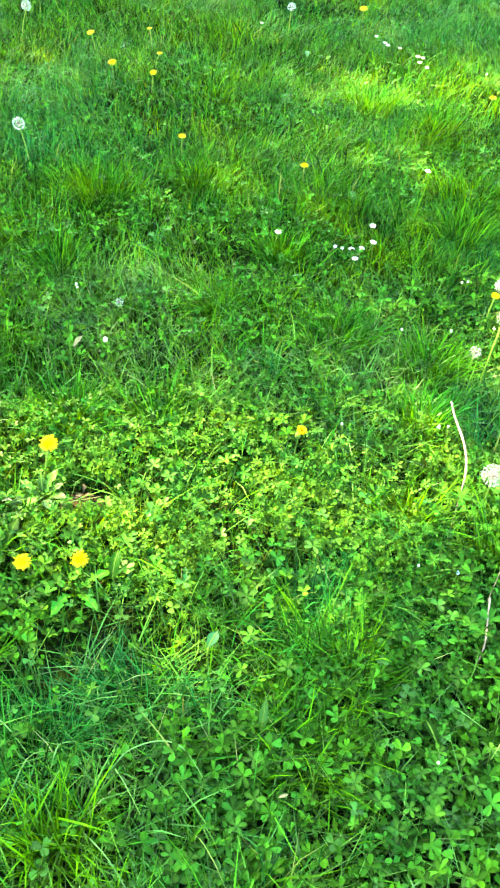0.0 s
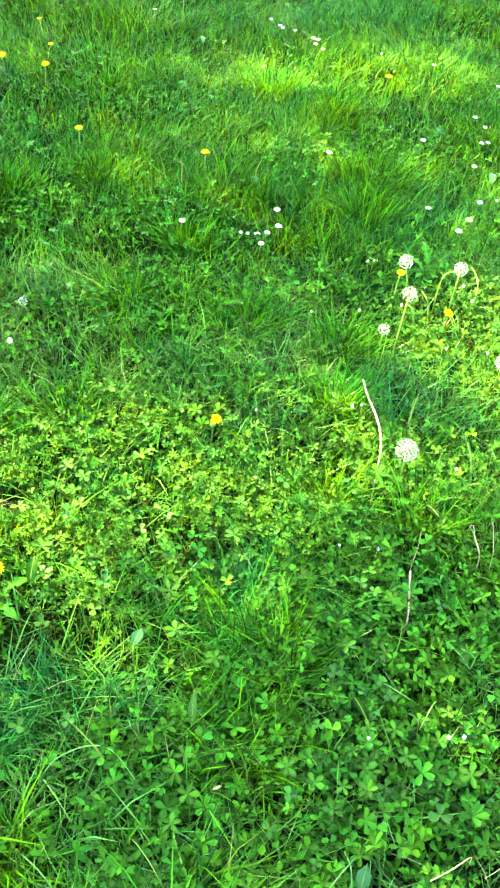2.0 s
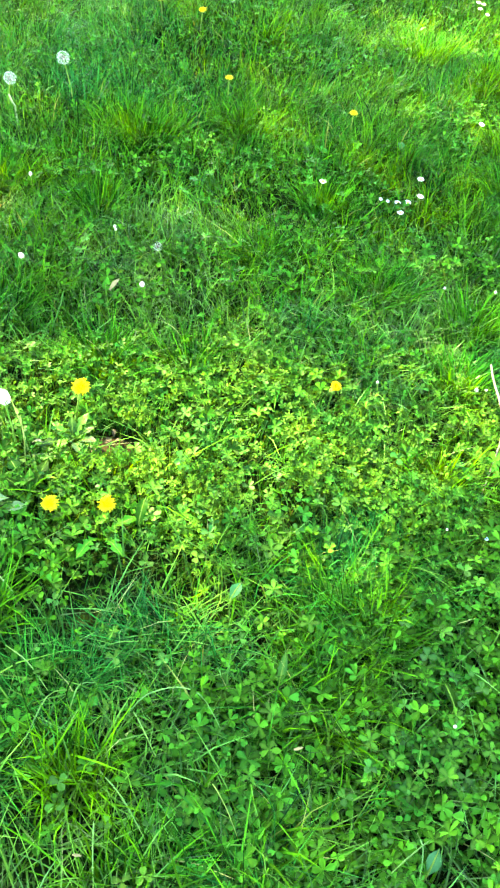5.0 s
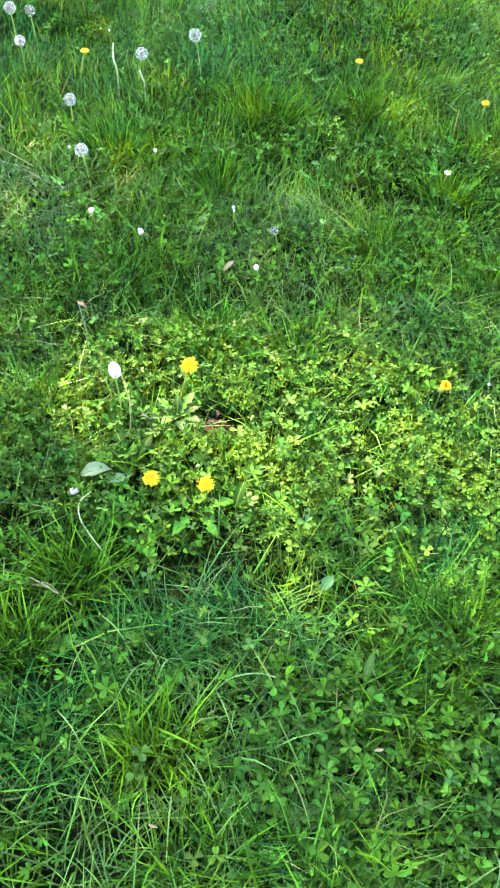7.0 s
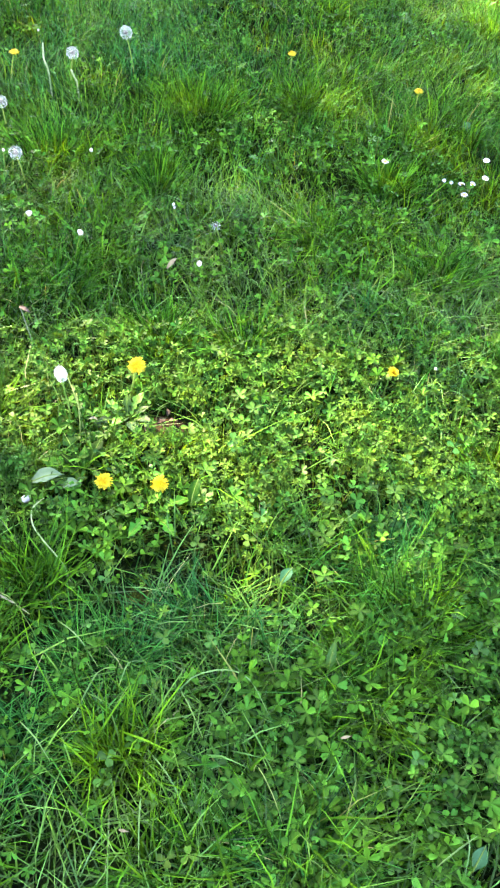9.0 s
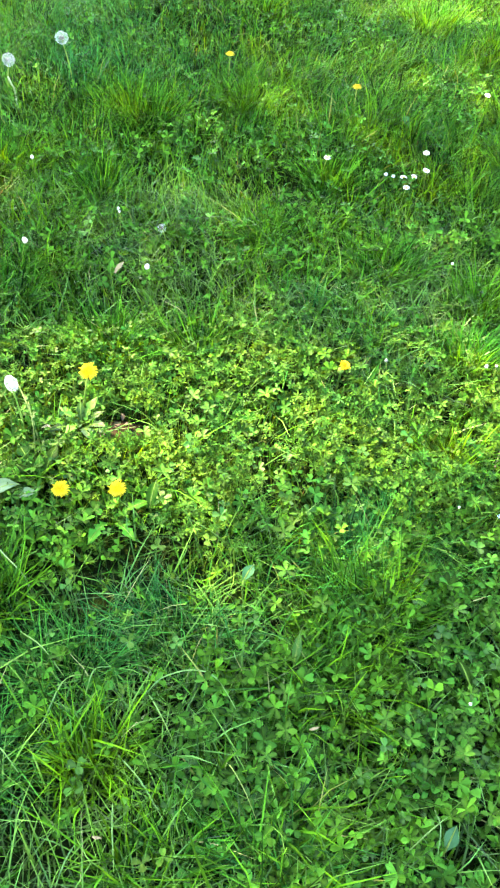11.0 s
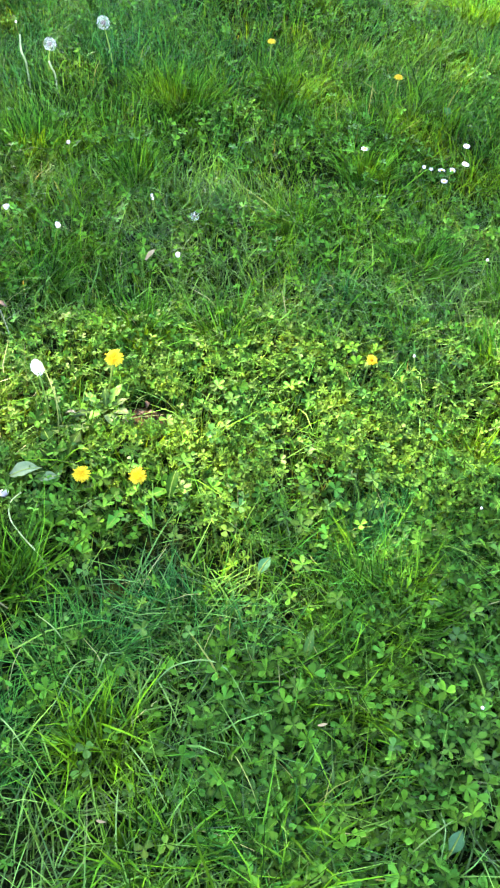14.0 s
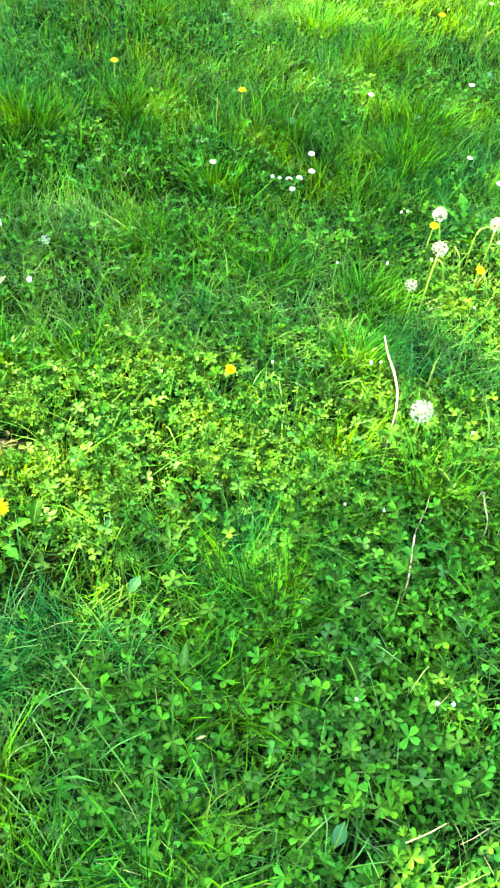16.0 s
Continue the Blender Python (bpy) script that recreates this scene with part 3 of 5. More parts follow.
LOW = [(0, 0, 0), (0.40, 0.66, 0.10), (0, 0.96, 0.03), (-0.40, 0.66, 0.10)]
LOW_F = [(0, 1, 2), (0, 2, 3)]
RIB = (0.9, 0, 0, 0, 0.35, 0, 0, 0, 1.0)
RIB_LOW = (0.9, 0, 0.4, 0)
TREFOIL_LOW = compound(LOW, (0, 120, 240), faces=LOW_F)
FIVE_LOW = compound([(x * 0.65, y * 1.15, z) for x, y, z in LOW], (0, 68, 136, -68, -136), faces=LOW_F)
SPRAY = compound([(0, 0, 0), (0.14, 0.5, 0.05), (0, 1.0, 0.0), (-0.14, 0.5, 0.05)], (0, 45, 95, 150, -50, -105, -160), 0.2, LOW_F)
TREFOIL = compound(LEAFLET, (0, 120, 240))
FIVE = compound(OBLONG, (0, 68, 136, -68, -136))


def leaf_cover():
    def spread(n, box, bed_share, shape, size, top, tilt, spread_z):
        x, y = scatter(n, *box)
        bed = np.clip(lobe(x, y, CLOVER_BEDS) * 2.5, 0, 1)
        p = bed_share * bed + (1 - bed_share) * np.clip(0.45 + 0.5 * wave(x, y, 9, 41), 0, 1)
        if box[2] < 1:      # less of it past the open middle
            p = p * (1 - 0.5 * np.clip((y - 1.25) / 0.1, 0, 1)) * (1 - 0.55 * np.clip(lobe(x, y, HERBS) * 2.5, 0, 1))
        keep = (rng.random(n) < p) & (lobe(x, y, BARE) <= 0) & walked(x, y)
        x, y = x[keep], y[keep]
        n = len(x)
        z = relief(x, y) + np.clip(rng.normal(top, spread_z, n) + 0.010 * np.clip((y - 1.25) / 0.2, 0, 1) * (box[2] < 1), 0.008, 0.085)
        m = turns(n, tilt) * (size * rng.uniform(0.45, 1.35, n))[:, None, None]
        m[:, :, 2] *= rng.uniform(0.4, 3.52, n)[:, None]
        return repeat(*shape, m, np.stack([x, y, z], 1)), (x, y, z)

    near, mid, far = (-1.0, 1.15, 0.05, 1.9), (-1.5, 1.8, 1.9, 3.0), (-2.2, 2.5, 3.0, 4.8)
    a, sa = spread(12000, near, 0.6, TREFOIL, 0.0108, 0.041, 0.75, 0.015)
    d, sd = spread(7500, near, 0.6, FIVE, 0.0122, 0.041, 0.75, 0.015)
    front = (-0.60, 0.85, 0.08, 0.86)      # larger leaves nearest the path
    g, sg = spread(1300, front, 0.85, TREFOIL, 0.0118, 0.040, 0.7, 0.014)
    h, sh = spread(2300, front, 0.85, FIVE, 0.0130, 0.041, 0.7, 0.014)
    b, sb = spread(8500, mid, 0.65, TREFOIL_LOW, 0.0106, 0.045, 0.9, 0.014)
    e, se = spread(6500, mid, 0.65, FIVE_LOW, 0.0122, 0.045, 0.9, 0.014)
    c, sc = spread(13000, far, 0.4, TREFOIL_LOW, 0.0120, 0.044, 0.9, 0.014)
    tagged(new("clover_cover", ribbed(array_mesh("clover_cover", *joined([a, d, g, h]), M_CLOVER), RIB)), "dense green clover and cinquefoil leaves in the lawn", "clover", kind="stuff")
    tagged(new("far_clover_cover", ribbed(array_mesh("far_clover_cover", *joined([b, e, c]), M_CLOVER), RIB_LOW)), "green clover leaves mixed into the farther grass", "clover", kind="stuff")
    # thin stalks that carry them
    x, y, z = (np.concatenate([s[i] for s in (sa, sd, sg, sh)]) for i in range(3))
    n = len(x)
    az = rng.uniform(0, 6.28, n)
    stalks = blades(x - 0.02 * np.cos(az), y - 0.02 * np.sin(az), relief(x, y), (z - relief(x, y)), np.full(n, 0.0012), 0.02 / np.maximum(z - relief(x, y), 0.01), az, np.full(n, 1.3))
    tagged(new("clover_stalks", array_mesh("clover_stalks", *stalks, M_CLOVER)), "thin green clover stalks in the lawn", "clover", kind="stuff")
    # low small-leaved herbs, thickest in the open middle of the lawn
    herbs = []
    for n, shape, size, top in ((30000, FIVE_LOW, 0.0090, 0.041), (20000, TREFOIL_LOW, 0.0084, 0.043), (24000, SPRAY, 0.0115, 0.042)):
        x, y = scatter(n, -0.95, 1.35, 0.50, 1.75)
        keep = rng.random(n) < np.clip(1.6 * lobe(x, y, HERBS) + 0.04, 0, 1) * np.clip(0.7 + 0.45 * wave(x, y, 20, 44), 0, 1)
        keep &= (lobe(x, y, BARE) <= 0) & walked(x, y) & (lobe(x, y, [(0.196, 1.105, 0.022, 0.03)]) <= 0)
        x, y = x[keep], y[keep]
        n = len(x)
        z = relief(x, y) + np.clip(rng.normal(top + 0.012 * wave(x, y, 28, 46), 0.013, n), 0.01, 0.075)
        m = turns(n, 1.25) * (size * rng.uniform(0.5, 1.3, n))[:, None, None]
        m[:, :, 2] *= rng.uniform(-1.5, 3.0, n)[:, None]
        herbs.append(repeat(*shape, m, np.stack([x, y, z], 1)))
    herb = joined(herbs)
    tagged(new("small_herbs", array_mesh("small_herbs", *herb, M_HERB)), "small yellowish-green herb leaves in the sunlit lawn", "herbs", kind="stuff")


leaf_cover()


# ---- flowers ----
def gz(x, y):
    return float(relief(np.array([float(x)]), np.array([float(y)]))[0])


def stalk_to(thing, x, y, h, lean, r, material, name="stalk"):
    """The thing's base stands at (x, y) minus lean; a stalk bows up from it to height h. Returns the top, in the thing's own space."""
    bx, by = x - lean[0], y - lean[1]
    g = gz(bx, by)
    thing.location = (bx, by, g - 0.004)
    top = Vector((lean[0], lean[1], h - g + 0.004))
    v, f = tube(bend((0, 0, 0), top, (-lean[0] * 0.25, -lean[1] * 0.25, 0), 7), [r * 1.2, r * 1.1, r, r, r * 0.95, r * 0.9, r * 0.9], 7)
    part(name, mesh_of(name, v, f, material), thing)
    return top


def floret_mesh(rings, lift):
    """A dandelion head one unit across: rings of narrow, blunt florets."""
    v, f = [], []
    for r, z, n in rings:
        for k in range(n):
            a = 2 * math.pi * (k + random.uniform(-0.3, 0.3)) / n
            rr, zz = r * random.uniform(0.78, 1.10), z + random.uniform(-0.03, 0.03)
            w = 0.030
            c, s = math.cos(a), math.sin(a)
            i = len(v)
            for d, up, ww in ((0.05 if rr > 0.2 else 0.0, zz * max(0.0, 1 - rr / 0.4), 0.4), (0.6 * rr, zz * 0.8 + lift, 1.0), (rr, zz, 0.95), (rr * 1.04, zz - 0.01, 0.3)):
                v += [(c * d - s * w * ww, s * d + c * w * ww, up), (c * d + s * w * ww, s * d - c * w * ww, up)]
            f += [(i + j, i + j + 1, i + j + 3, i + j + 2) for j in (0, 2, 4)]
    return v, f


HEAD_OPEN = mesh_of("florets", *floret_mesh([(0.5, 0.02, 24), (0.45, 0.07, 34), (0.37, 0.11, 36)], 0.02), M_YELLOW)
HEAD_CENTRE = mesh_of("centre_florets", *floret_mesh([(0.28, 0.14, 32), (0.19, 0.16, 26), (0.12, 0.175, 22), (0.06, 0.18, 12)], 0.02), M_ORANGE)
HEAD_HALF = mesh_of("florets_half", *floret_mesh([(0.36, 0.55, 30), (0.32, 0.62, 26), (0.24, 0.66, 20), (0.14, 0.68, 12), (0.06, 0.68, 7)], 0.05), M_YELLOW)


def lathe(profile, sides=10, wobble=0.0):
    v, f = [], []
    for r, z in profile:
        for k in range(sides):
            a = 2 * math.pi * k / sides
            rr = r * (1 + wobble * (1 if k % 2 else -1))
            v.append((rr * math.cos(a), rr * math.sin(a), z))
    for i in range(len(profile) - 1):
        for k in range(sides):
            j = (k + 1) % sides
            f.append((i * sides + k, i * sides + j, (i + 1) * sides + j, (i + 1) * sides + k))
    f.append(tuple(range(sides - 1, -1, -1)))
    f.append(tuple((len(profile) - 1) * sides + k for k in range(sides)))
    return v, f


BRACTS = mesh_of("bracts", *lathe([(0.05, -0.34), (0.16, -0.30), (0.20, -0.15), (0.19, 0.0), (0.15, 0.05)], 14, 0.08), M_STEM)


def facing(tilt, az):
    """A turn that tips a head by tilt degrees towards the azimuth az (degrees from +x)."""
    return Matrix.Rotation(radians(az), 4, "Z") @ Matrix.Rotation(radians(tilt), 4, "Y")


def dandelion(x, y, h, size, tilt=25, az=-90, half=False, label="bright yellow open dandelion flower on a green stalk"):
    d = tagged(new("dandelion"), label, "dandelion", "dandelions")
    top = stalk_to(d, x, y, h, (random.uniform(-0.02, 0.02), random.uniform(-0.01, 0.03)), 0.0019, M_STEM)
    at = Matrix.Translation(top) @ facing(tilt, az) @ Matrix.Scale(size * (0.88 if y > 1.4 else 1), 4)
    part("bract_cup", BRACTS, d, "green bracts", at)
    part("flower_head", HEAD_HALF if half else HEAD_OPEN, d, "yellow florets", at)
    if not half:
        part("flower_centre", HEAD_CENTRE, d, "orange-yellow inner florets", at)


dandelion(-0.258, 1.049, 0.100, 0.031, 38, -70, label="pale sunlit yellow dandelion flower above its leaf rosette")
dandelion(-0.179, 0.8235, 0.060, 0.028, 36, -60, label="open yellow dandelion flower close to the grass")
dandelion(-0.265, 0.805, 0.075, 0.027, 36, -80, label="open yellow dandelion flower beside lobed leaves")
dandelion(0.1957, 1.1214, 0.075, 0.029, 20, -40, True, "half closed orange-yellow dandelion among clover")
dandelion(-0.068, 2.411, 0.090, 0.027, 12, -90)
dandelion(0.291, 2.257, 0.090, 0.028, 12, -90)
for row in ((-0.184, 2.915, 0.094, 0.030), (0.765, 1.450, 0.083, 0.025), (-0.827, 2.237, 0.090, 0.030), (0.689, 1.593, 0.100, 0.024), (-0.333, 2.999, 0.090, 0.036),
            (-0.442, 3.303, 0.090, 0.036), (-0.229, 3.429, 0.080, 0.026), (-0.175, 3.153, 0.080, 0.026), (0.673, 3.857, 0.090, 0.040), (1.019, 2.915, 0.080, 0.030)):
    dandelion(*row, random.uniform(8, 25), random.uniform(-150, -30))


# ---- dandelion clocks ----
def fluff_mesh(n, skip=0.0):
    """A ball of seed parachutes one unit across."""
    v, f = [], []
    for i in range(n):
        z = 1 - 2 * (i + 0.5) / n
        if z < -0.93:
            continue
        a = i * 2.39996
        r = math.sqrt(1 - z * z)
        d = Vector((r * math.cos(a), r * math.sin(a), z))
        if skip and noise.noise(d * 2.2) > skip:
            continue
        u = d.orthogonal().normalized()
        w = d.cross(u)
        k, s = len(v), 0.007
        v += [d * 0.1 + u * s * 0.6, d * 0.1 - u * s * 0.6, d * 0.39]
        f.append((k, k + 1, k + 2))
        spin = random.uniform(0, 6.28)
        for j in range(12):
            b = spin + j * 0.5236
            side = u * math.cos(b) + w * math.sin(b)
            across = d.cross(side) * 0.0010
            tipp = d * (0.385 + random.uniform(0.07, 0.12)) + side * random.uniform(0.09, 0.12)
            k = len(v)
            v += [d * 0.385 + across, d * 0.385 - across, tipp - across * 0.6, tipp + across * 0.6]
            f.append((k, k + 1, k + 2, k + 3))
    return v, f


FLUFF = mesh_of("seed_head", *fluff_mesh(165), M_FLUFF, False)
FLUFF_THIN = mesh_of("seed_head_thin", *fluff_mesh(108), M_FLUFF, False)
FLUFF_GAPPY = mesh_of("seed_head_gappy", *fluff_mesh(150, 0.12), M_FLUFF, False)
FLUFF_DENSE = mesh_of("seed_head_dense", *fluff_mesh(460), M_FLUFF, False)
CORE = mesh_of("seed_core", *lathe([(0.03, -0.15), (0.15, -0.09), (0.20, 0.0), (0.17, 0.10), (0.07, 0.18)], 12, 0.12), M_CORE)
REFLEXED = mesh_of("old_bracts", *lathe([(0.02, -0.22), (0.10, -0.19), (0.05, -0.12), (0.06, -0.08)], 12, 0.2), M_STEM)


def clock(x, y, h, size, gappy=False, squash=1.0, label="round white dandelion seed head on a pale green stalk"):
    size *= 0.93 if y < 1.2 else 0.88
    c = tagged(new("dandelion_clock"), label, "dandelion clock", "dandelion clocks")
    top = stalk_to(c, x, y, h - size * 0.12, (random.uniform(-0.025, 0.025), random.uniform(0.0, 0.04)), 0.0019, M_STEM)
    at = Matrix.Translation(top + Vector((0, 0, size * 0.12))) @ (facing(10, 180) if squash < 1 else facing(random.uniform(5, 25), random.uniform(-160, -20))) @ Matrix.Diagonal((size * squash, size * squash, size, 1))
    if squash == 1:
        part("seed_core", CORE, c, "brown seed core", at)
    part("bract_cup", REFLEXED, c, "green turned-back bracts", at)
    part("seed_head", FLUFF_GAPPY if gappy else FLUFF_DENSE if squash < 1 else FLUFF_THIN if x > 0.4 and y < 1.7 else FLUFF, c, "white fluffy seed parachutes", at)


clock(0.528, 0.988, 0.115, 0.0475, label="large full white dandelion seed head in the sun")
clock(0.680, 1.555, 0.153, 0.039)
clock(0.827, 1.574, 0.120, 0.040)
clock(0.647, 1.416, 0.158, 0.040, True, label="white dandelion seed head with gaps showing its brown core")
for row in ((-0.526, 2.302, 0.146, 0.043), (-0.648, 2.188, 0.126, 0.041), (-0.650, 1.664, 0.124, 0.037), (-1.083, 2.354, 0.130, 0.042), (-0.978, 2.155, 0.130, 0.035),
            (-0.754, 1.896, 0.120, 0.036), (0.815, 1.246, 0.100, 0.043), (-0.699, 3.434, 0.130, 0.046), (0.340, 3.659, 0.130, 0.040)):
    clock(*row)
clock(-1.054, 2.426, 0.100, 0.038, True, label="ragged dandelion seed head that has lost seeds")
clock(-0.373, 0.981, 0.126, 0.038, False, 0.62, "narrow bright white dandelion seed head, half opened")
clock(0.600, 1.397, 0.080, 0.032, True, label="spent greyish dandelion seed head low in the grass")
clock(-0.180, 1.560, 0.060, 0.024, True, label="small spent dandelion seed head low in the grass")


# ---- daisies ----
def ray_mesh():
    v, f = [], []
    for n, r, z in ((24, 0.5, 0.05), (20, 0.46, 0.08)):
        for k in range(n):
            a = 2 * math.pi * (k + random.uniform(-0.25, 0.25)) / n
            c, s, rr, i = math.cos(a), math.sin(a), r * random.uniform(0.92, 1.04), len(v)
            for d, ww, up in ((0.15, 0.02, 0.02), (0.6 * rr, 0.045, z), (rr * 0.93, 0.045, z + 0.02), (rr, 0.02, z + 0.015)):
                v += [(c * d - s * ww, s * d + c * ww, up), (c * d + s * ww, s * d - c * ww, up)]
            f += [(i + j, i + j + 1, i + j + 3, i + j + 2) for j in (0, 2, 4)]
    return v, f


RAYS = mesh_of("petals", *ray_mesh(), M_WHITE)
DISC = mesh_of("disc", *lathe([(0.20, 0.02), (0.19, 0.08), (0.14, 0.12), (0.05, 0.14)], 12), M_DISC)
CUP = mesh_of("cup", *lathe([(0.05, -0.14), (0.15, -0.09), (0.19, 0.0), (0.18, 0.03)], 12, 0.06), M_STEM)


def daisy(x, y, h, size, tilt, az):
    d = tagged(new("daisy"), "small white daisy with a yellow eye, standing in grass", "daisy", "daisies")
    top = stalk_to(d, x, y, h, (random.uniform(-0.015, 0.015), random.uniform(-0.015, 0.015)), 0.0009, M_STEM)
    at = Matrix.Translation(top) @ facing(tilt, az) @ Matrix.Scale(size, 4)
    part("cup", CUP, d, "green cup", at)
    part("disc", DISC, d, "yellow disc", at)
    part("petal_ring", RAYS, d, "white petals", at)


DAISY_CLUMP = [(0.451, 1.941, 0.077), (0.443, 1.867, 0.070), (0.408, 1.833, 0.070), (0.382, 1.828, 0.070), (0.385, 1.781, 0.070)]
DAISY_ROW = [(0.196, 1.878, 0.080), (0.871, 1.949, 0.077), (0.922, 1.836, 0.071), (0.989, 2.387, 0.076), (0.664, 2.284, 0.080), (1.234, 2.589, 0.070), (1.239, 2.507, 0.070),
             (1.183, 2.386, 0.070), (1.206, 2.390, 0.070), (1.100, 2.219, 0.070), (1.038, 1.994, 0.070), (0.972, 1.896, 0.070), (1.065, 1.886, 0.070), (1.421, 2.870, 0.070), (1.241, 3.074, 0.070)]
DAISY_FAR = [(0.687, 3.535, 0.075), (0.711, 3.460, 0.075), (0.718, 3.434, 0.075), (0.764, 3.404, 0.075), (0.817, 3.303, 0.08), (0.834, 3.289, 0.08), (0.812, 3.237, 0.08),
             (0.834, 3.198, 0.075), (0.218, 3.594, 0.08)]
for row in DAISY_CLUMP:
    daisy(*row, random.uniform(0.016, 0.019), random.uniform(0, 16), random.uniform(-130, -40))
for row in DAISY_ROW + DAISY_FAR:
    daisy(*row, random.uniform(0.015, 0.019), random.uniform(0, 16), random.uniform(-120, -50))
for row in ((0.361, 1.849, 0.060), (0.344, 1.855, 0.060)):
    daisy(*row, 0.010, 30, -90)

# ---- closed buds ----
BUD = mesh_of("bud", *lathe([(0.12, -0.5), (0.30, -0.30), (0.36, -0.02), (0.30, 0.25), (0.14, 0.45), (0.04, 0.5)], 10, 0.08), M_PINKW)
BUD_CUP = mesh_of("bud_cup", *lathe([(0.06, -0.62), (0.22, -0.52), (0.33, -0.30), (0.35, -0.22)], 10, 0.08), M_STEM)


def bud(x, y, h, size, tilt, az, label="closed whitish flower bud on a thin stalk"):
    b = tagged(new("flower_bud"), label, "flower bud", "flower buds")
    top = stalk_to(b, x, y, h, (random.uniform(-0.02, 0.02), random.uniform(-0.02, 0.02)), 0.0009, M_STEM)
    at = Matrix.Translation(top) @ facing(tilt, az) @ Matrix.Scale(size, 4)
    part("bud_cup", BUD_CUP, b, "green cup", at)
    part("bud", BUD, b, "", at)


bud(-0.194, 1.392, 0.078, 0.015, 20, -60, "white closed daisy bud in the grass")
bud(-0.578, 1.493, 0.085, 0.017, 70, 30, "white nodding half-closed flower")
bud(-0.450, 1.432, 0.094, 0.016, 20, 200, "white closed daisy bud in the grass")
bud(-0.383, 0.767, 0.055, 0.018, 75, 20, "white closed bud beside a crumpled leaf")
bud(-0.490, 1.716, 0.120, 0.011, 5, 0, "small brownish bud on a tall bare stalk")
BUDS = [(-0.703, 1.727, 0.09), (-0.817, 2.437, 0.07), (-0.279, 1.598, 0.07), (0.662, 1.481, 0.085), (0.451, 1.471, 0.08), (0.560, 1.466, 0.085), (0.836, 1.554, 0.085),
        (0.844, 1.507, 0.075), (0.726, 1.336, 0.07), (0.814, 1.317, 0.07), (0.636, 1.686, 0.075), (0.652, 1.689, 0.075), (0.475, 1.162, 0.07), (0.495, 1.164, 0.07), (1.083, 1.987, 0.08),
        (0.630, 0.978, 0.07), (0.373, 0.819, 0.07), (0.595, 0.640, 0.07), (0.340, 0.486, 0.07), (0.282, 1.155, 0.075), (-0.283, 1.610, 0.07), (1.054, 3.152, 0.08)]
for row in BUDS:
    bud(*row, random.uniform(0.0065, 0.010) * (0.72 if row[1] < 1.0 else 1), random.uniform(0, 40), random.uniform(0, 360))


# ---- speedwell ----
def petal_ring(n, w):
    v, f = [(0, 0, 0)], []
    for k in range(n):
        a, i = 2 * math.pi * k / n, len(v)
        for d, t in ((0.25, w), (0.48, w * 0.8), (0.5, -w * 0.8), (0.25, -w)):
            v.append((d * math.cos(a) - t * math.sin(a), d * math.sin(a) + t * math.cos(a), 0.05 + d * 0.1))
        f.append((0, i + 3, i + 2, i + 1, i))
    return v, f


SPEED = mesh_of("blue_petals", *petal_ring(4, 0.2), M_BLUE)
EYE_DOT = mesh_of("eye", *lathe([(0.09, 0.01), (0.08, 0.07), (0.03, 0.09)], 8), M_WHITE)
for x, y, h in ((0.450, 0.476, 0.072), (0.472, 0.474, 0.072), (0.436, 0.806, 0.07)):
    s = tagged(new("speedwell"), "tiny pale blue speedwell flower among clover", "speedwell", "speedwell flowers")
    top = stalk_to(s, x, y, h, (0.006, 0.008), 0.0006, M_STEM)
    at = Matrix.Translation(top) @ facing(35, -90) @ Matrix.Scale(0.0065, 4)
    part("petal_ring", SPEED, s, "", at)
    part("eye", EYE_DOT, s, "white eye", at)


# ---- bare stalks, straws, dead leaves ----
def loose(name, pts, radii, material, label, category, group=""):
    base = Vector(pts[0])
    p = [Vector(q) - base for q in pts]
    fine, rr = [], []
    for i in range(len(p) - 1):
        a, b, c, d = p[max(i - 1, 0)], p[i], p[i + 1], p[min(i + 2, len(p) - 1)]
        for k in range(4):
            t = k / 4
            fine.append(0.5 * ((2 * b) + (c - a) * t + (2 * a - 5 * b + 4 * c - d) * t * t + (3 * b - a - 3 * c + d) * t ** 3))
            rr.append((radii[i] * (1 - t) + radii[i + 1] * t) * random.uniform(0.92, 1.08))
    v, f = tube(fine + [p[-1]], rr + [radii[-1]], 7)
    ob = new(name, mesh_of(name, v, f, material))
    ob.location = base
    return tagged(ob, label, category, group)


loose("dry_stalk", [(0.510, 1.224, 0.084), (0.508, 1.178, 0.082), (0.511, 1.120, 0.080), (0.508, 1.074, 0.078), (0.499, 1.033, 0.074), (0.490, 1.008, 0.062), (0.468, 0.95, 0.02), (0.462, 0.935, 0.0)],
      [0.0017, 0.0021, 0.0023, 0.0021, 0.0020, 0.0017, 0.0013, 0.0011], M_PALE, "bent pinkish-white bare stalk lying on clover", "stalk", "bare stalks")
loose("dry_stalk", [(0.474, 0.751, 0.078), (0.461, 0.709, 0.074), (0.449, 0.671, 0.066), (0.448, 0.665, 0.0)], [0.0015, 0.0017, 0.0015, 0.0012], M_PALE, "short straight pale stalk in clover", "stalk", "bare stalks")
loose("brown_stalk", [(0.534, 0.862, 0.02), (0.520, 0.838, 0.068), (0.504, 0.803, 0.072), (0.485, 0.772, 0.068), (0.480, 0.76, 0.01)], [0.0004, 0.0006, 0.0007, 0.0008, 0.0006], M_BROWN, "thin brown stalk bent over the clover", "stalk", "bare stalks")
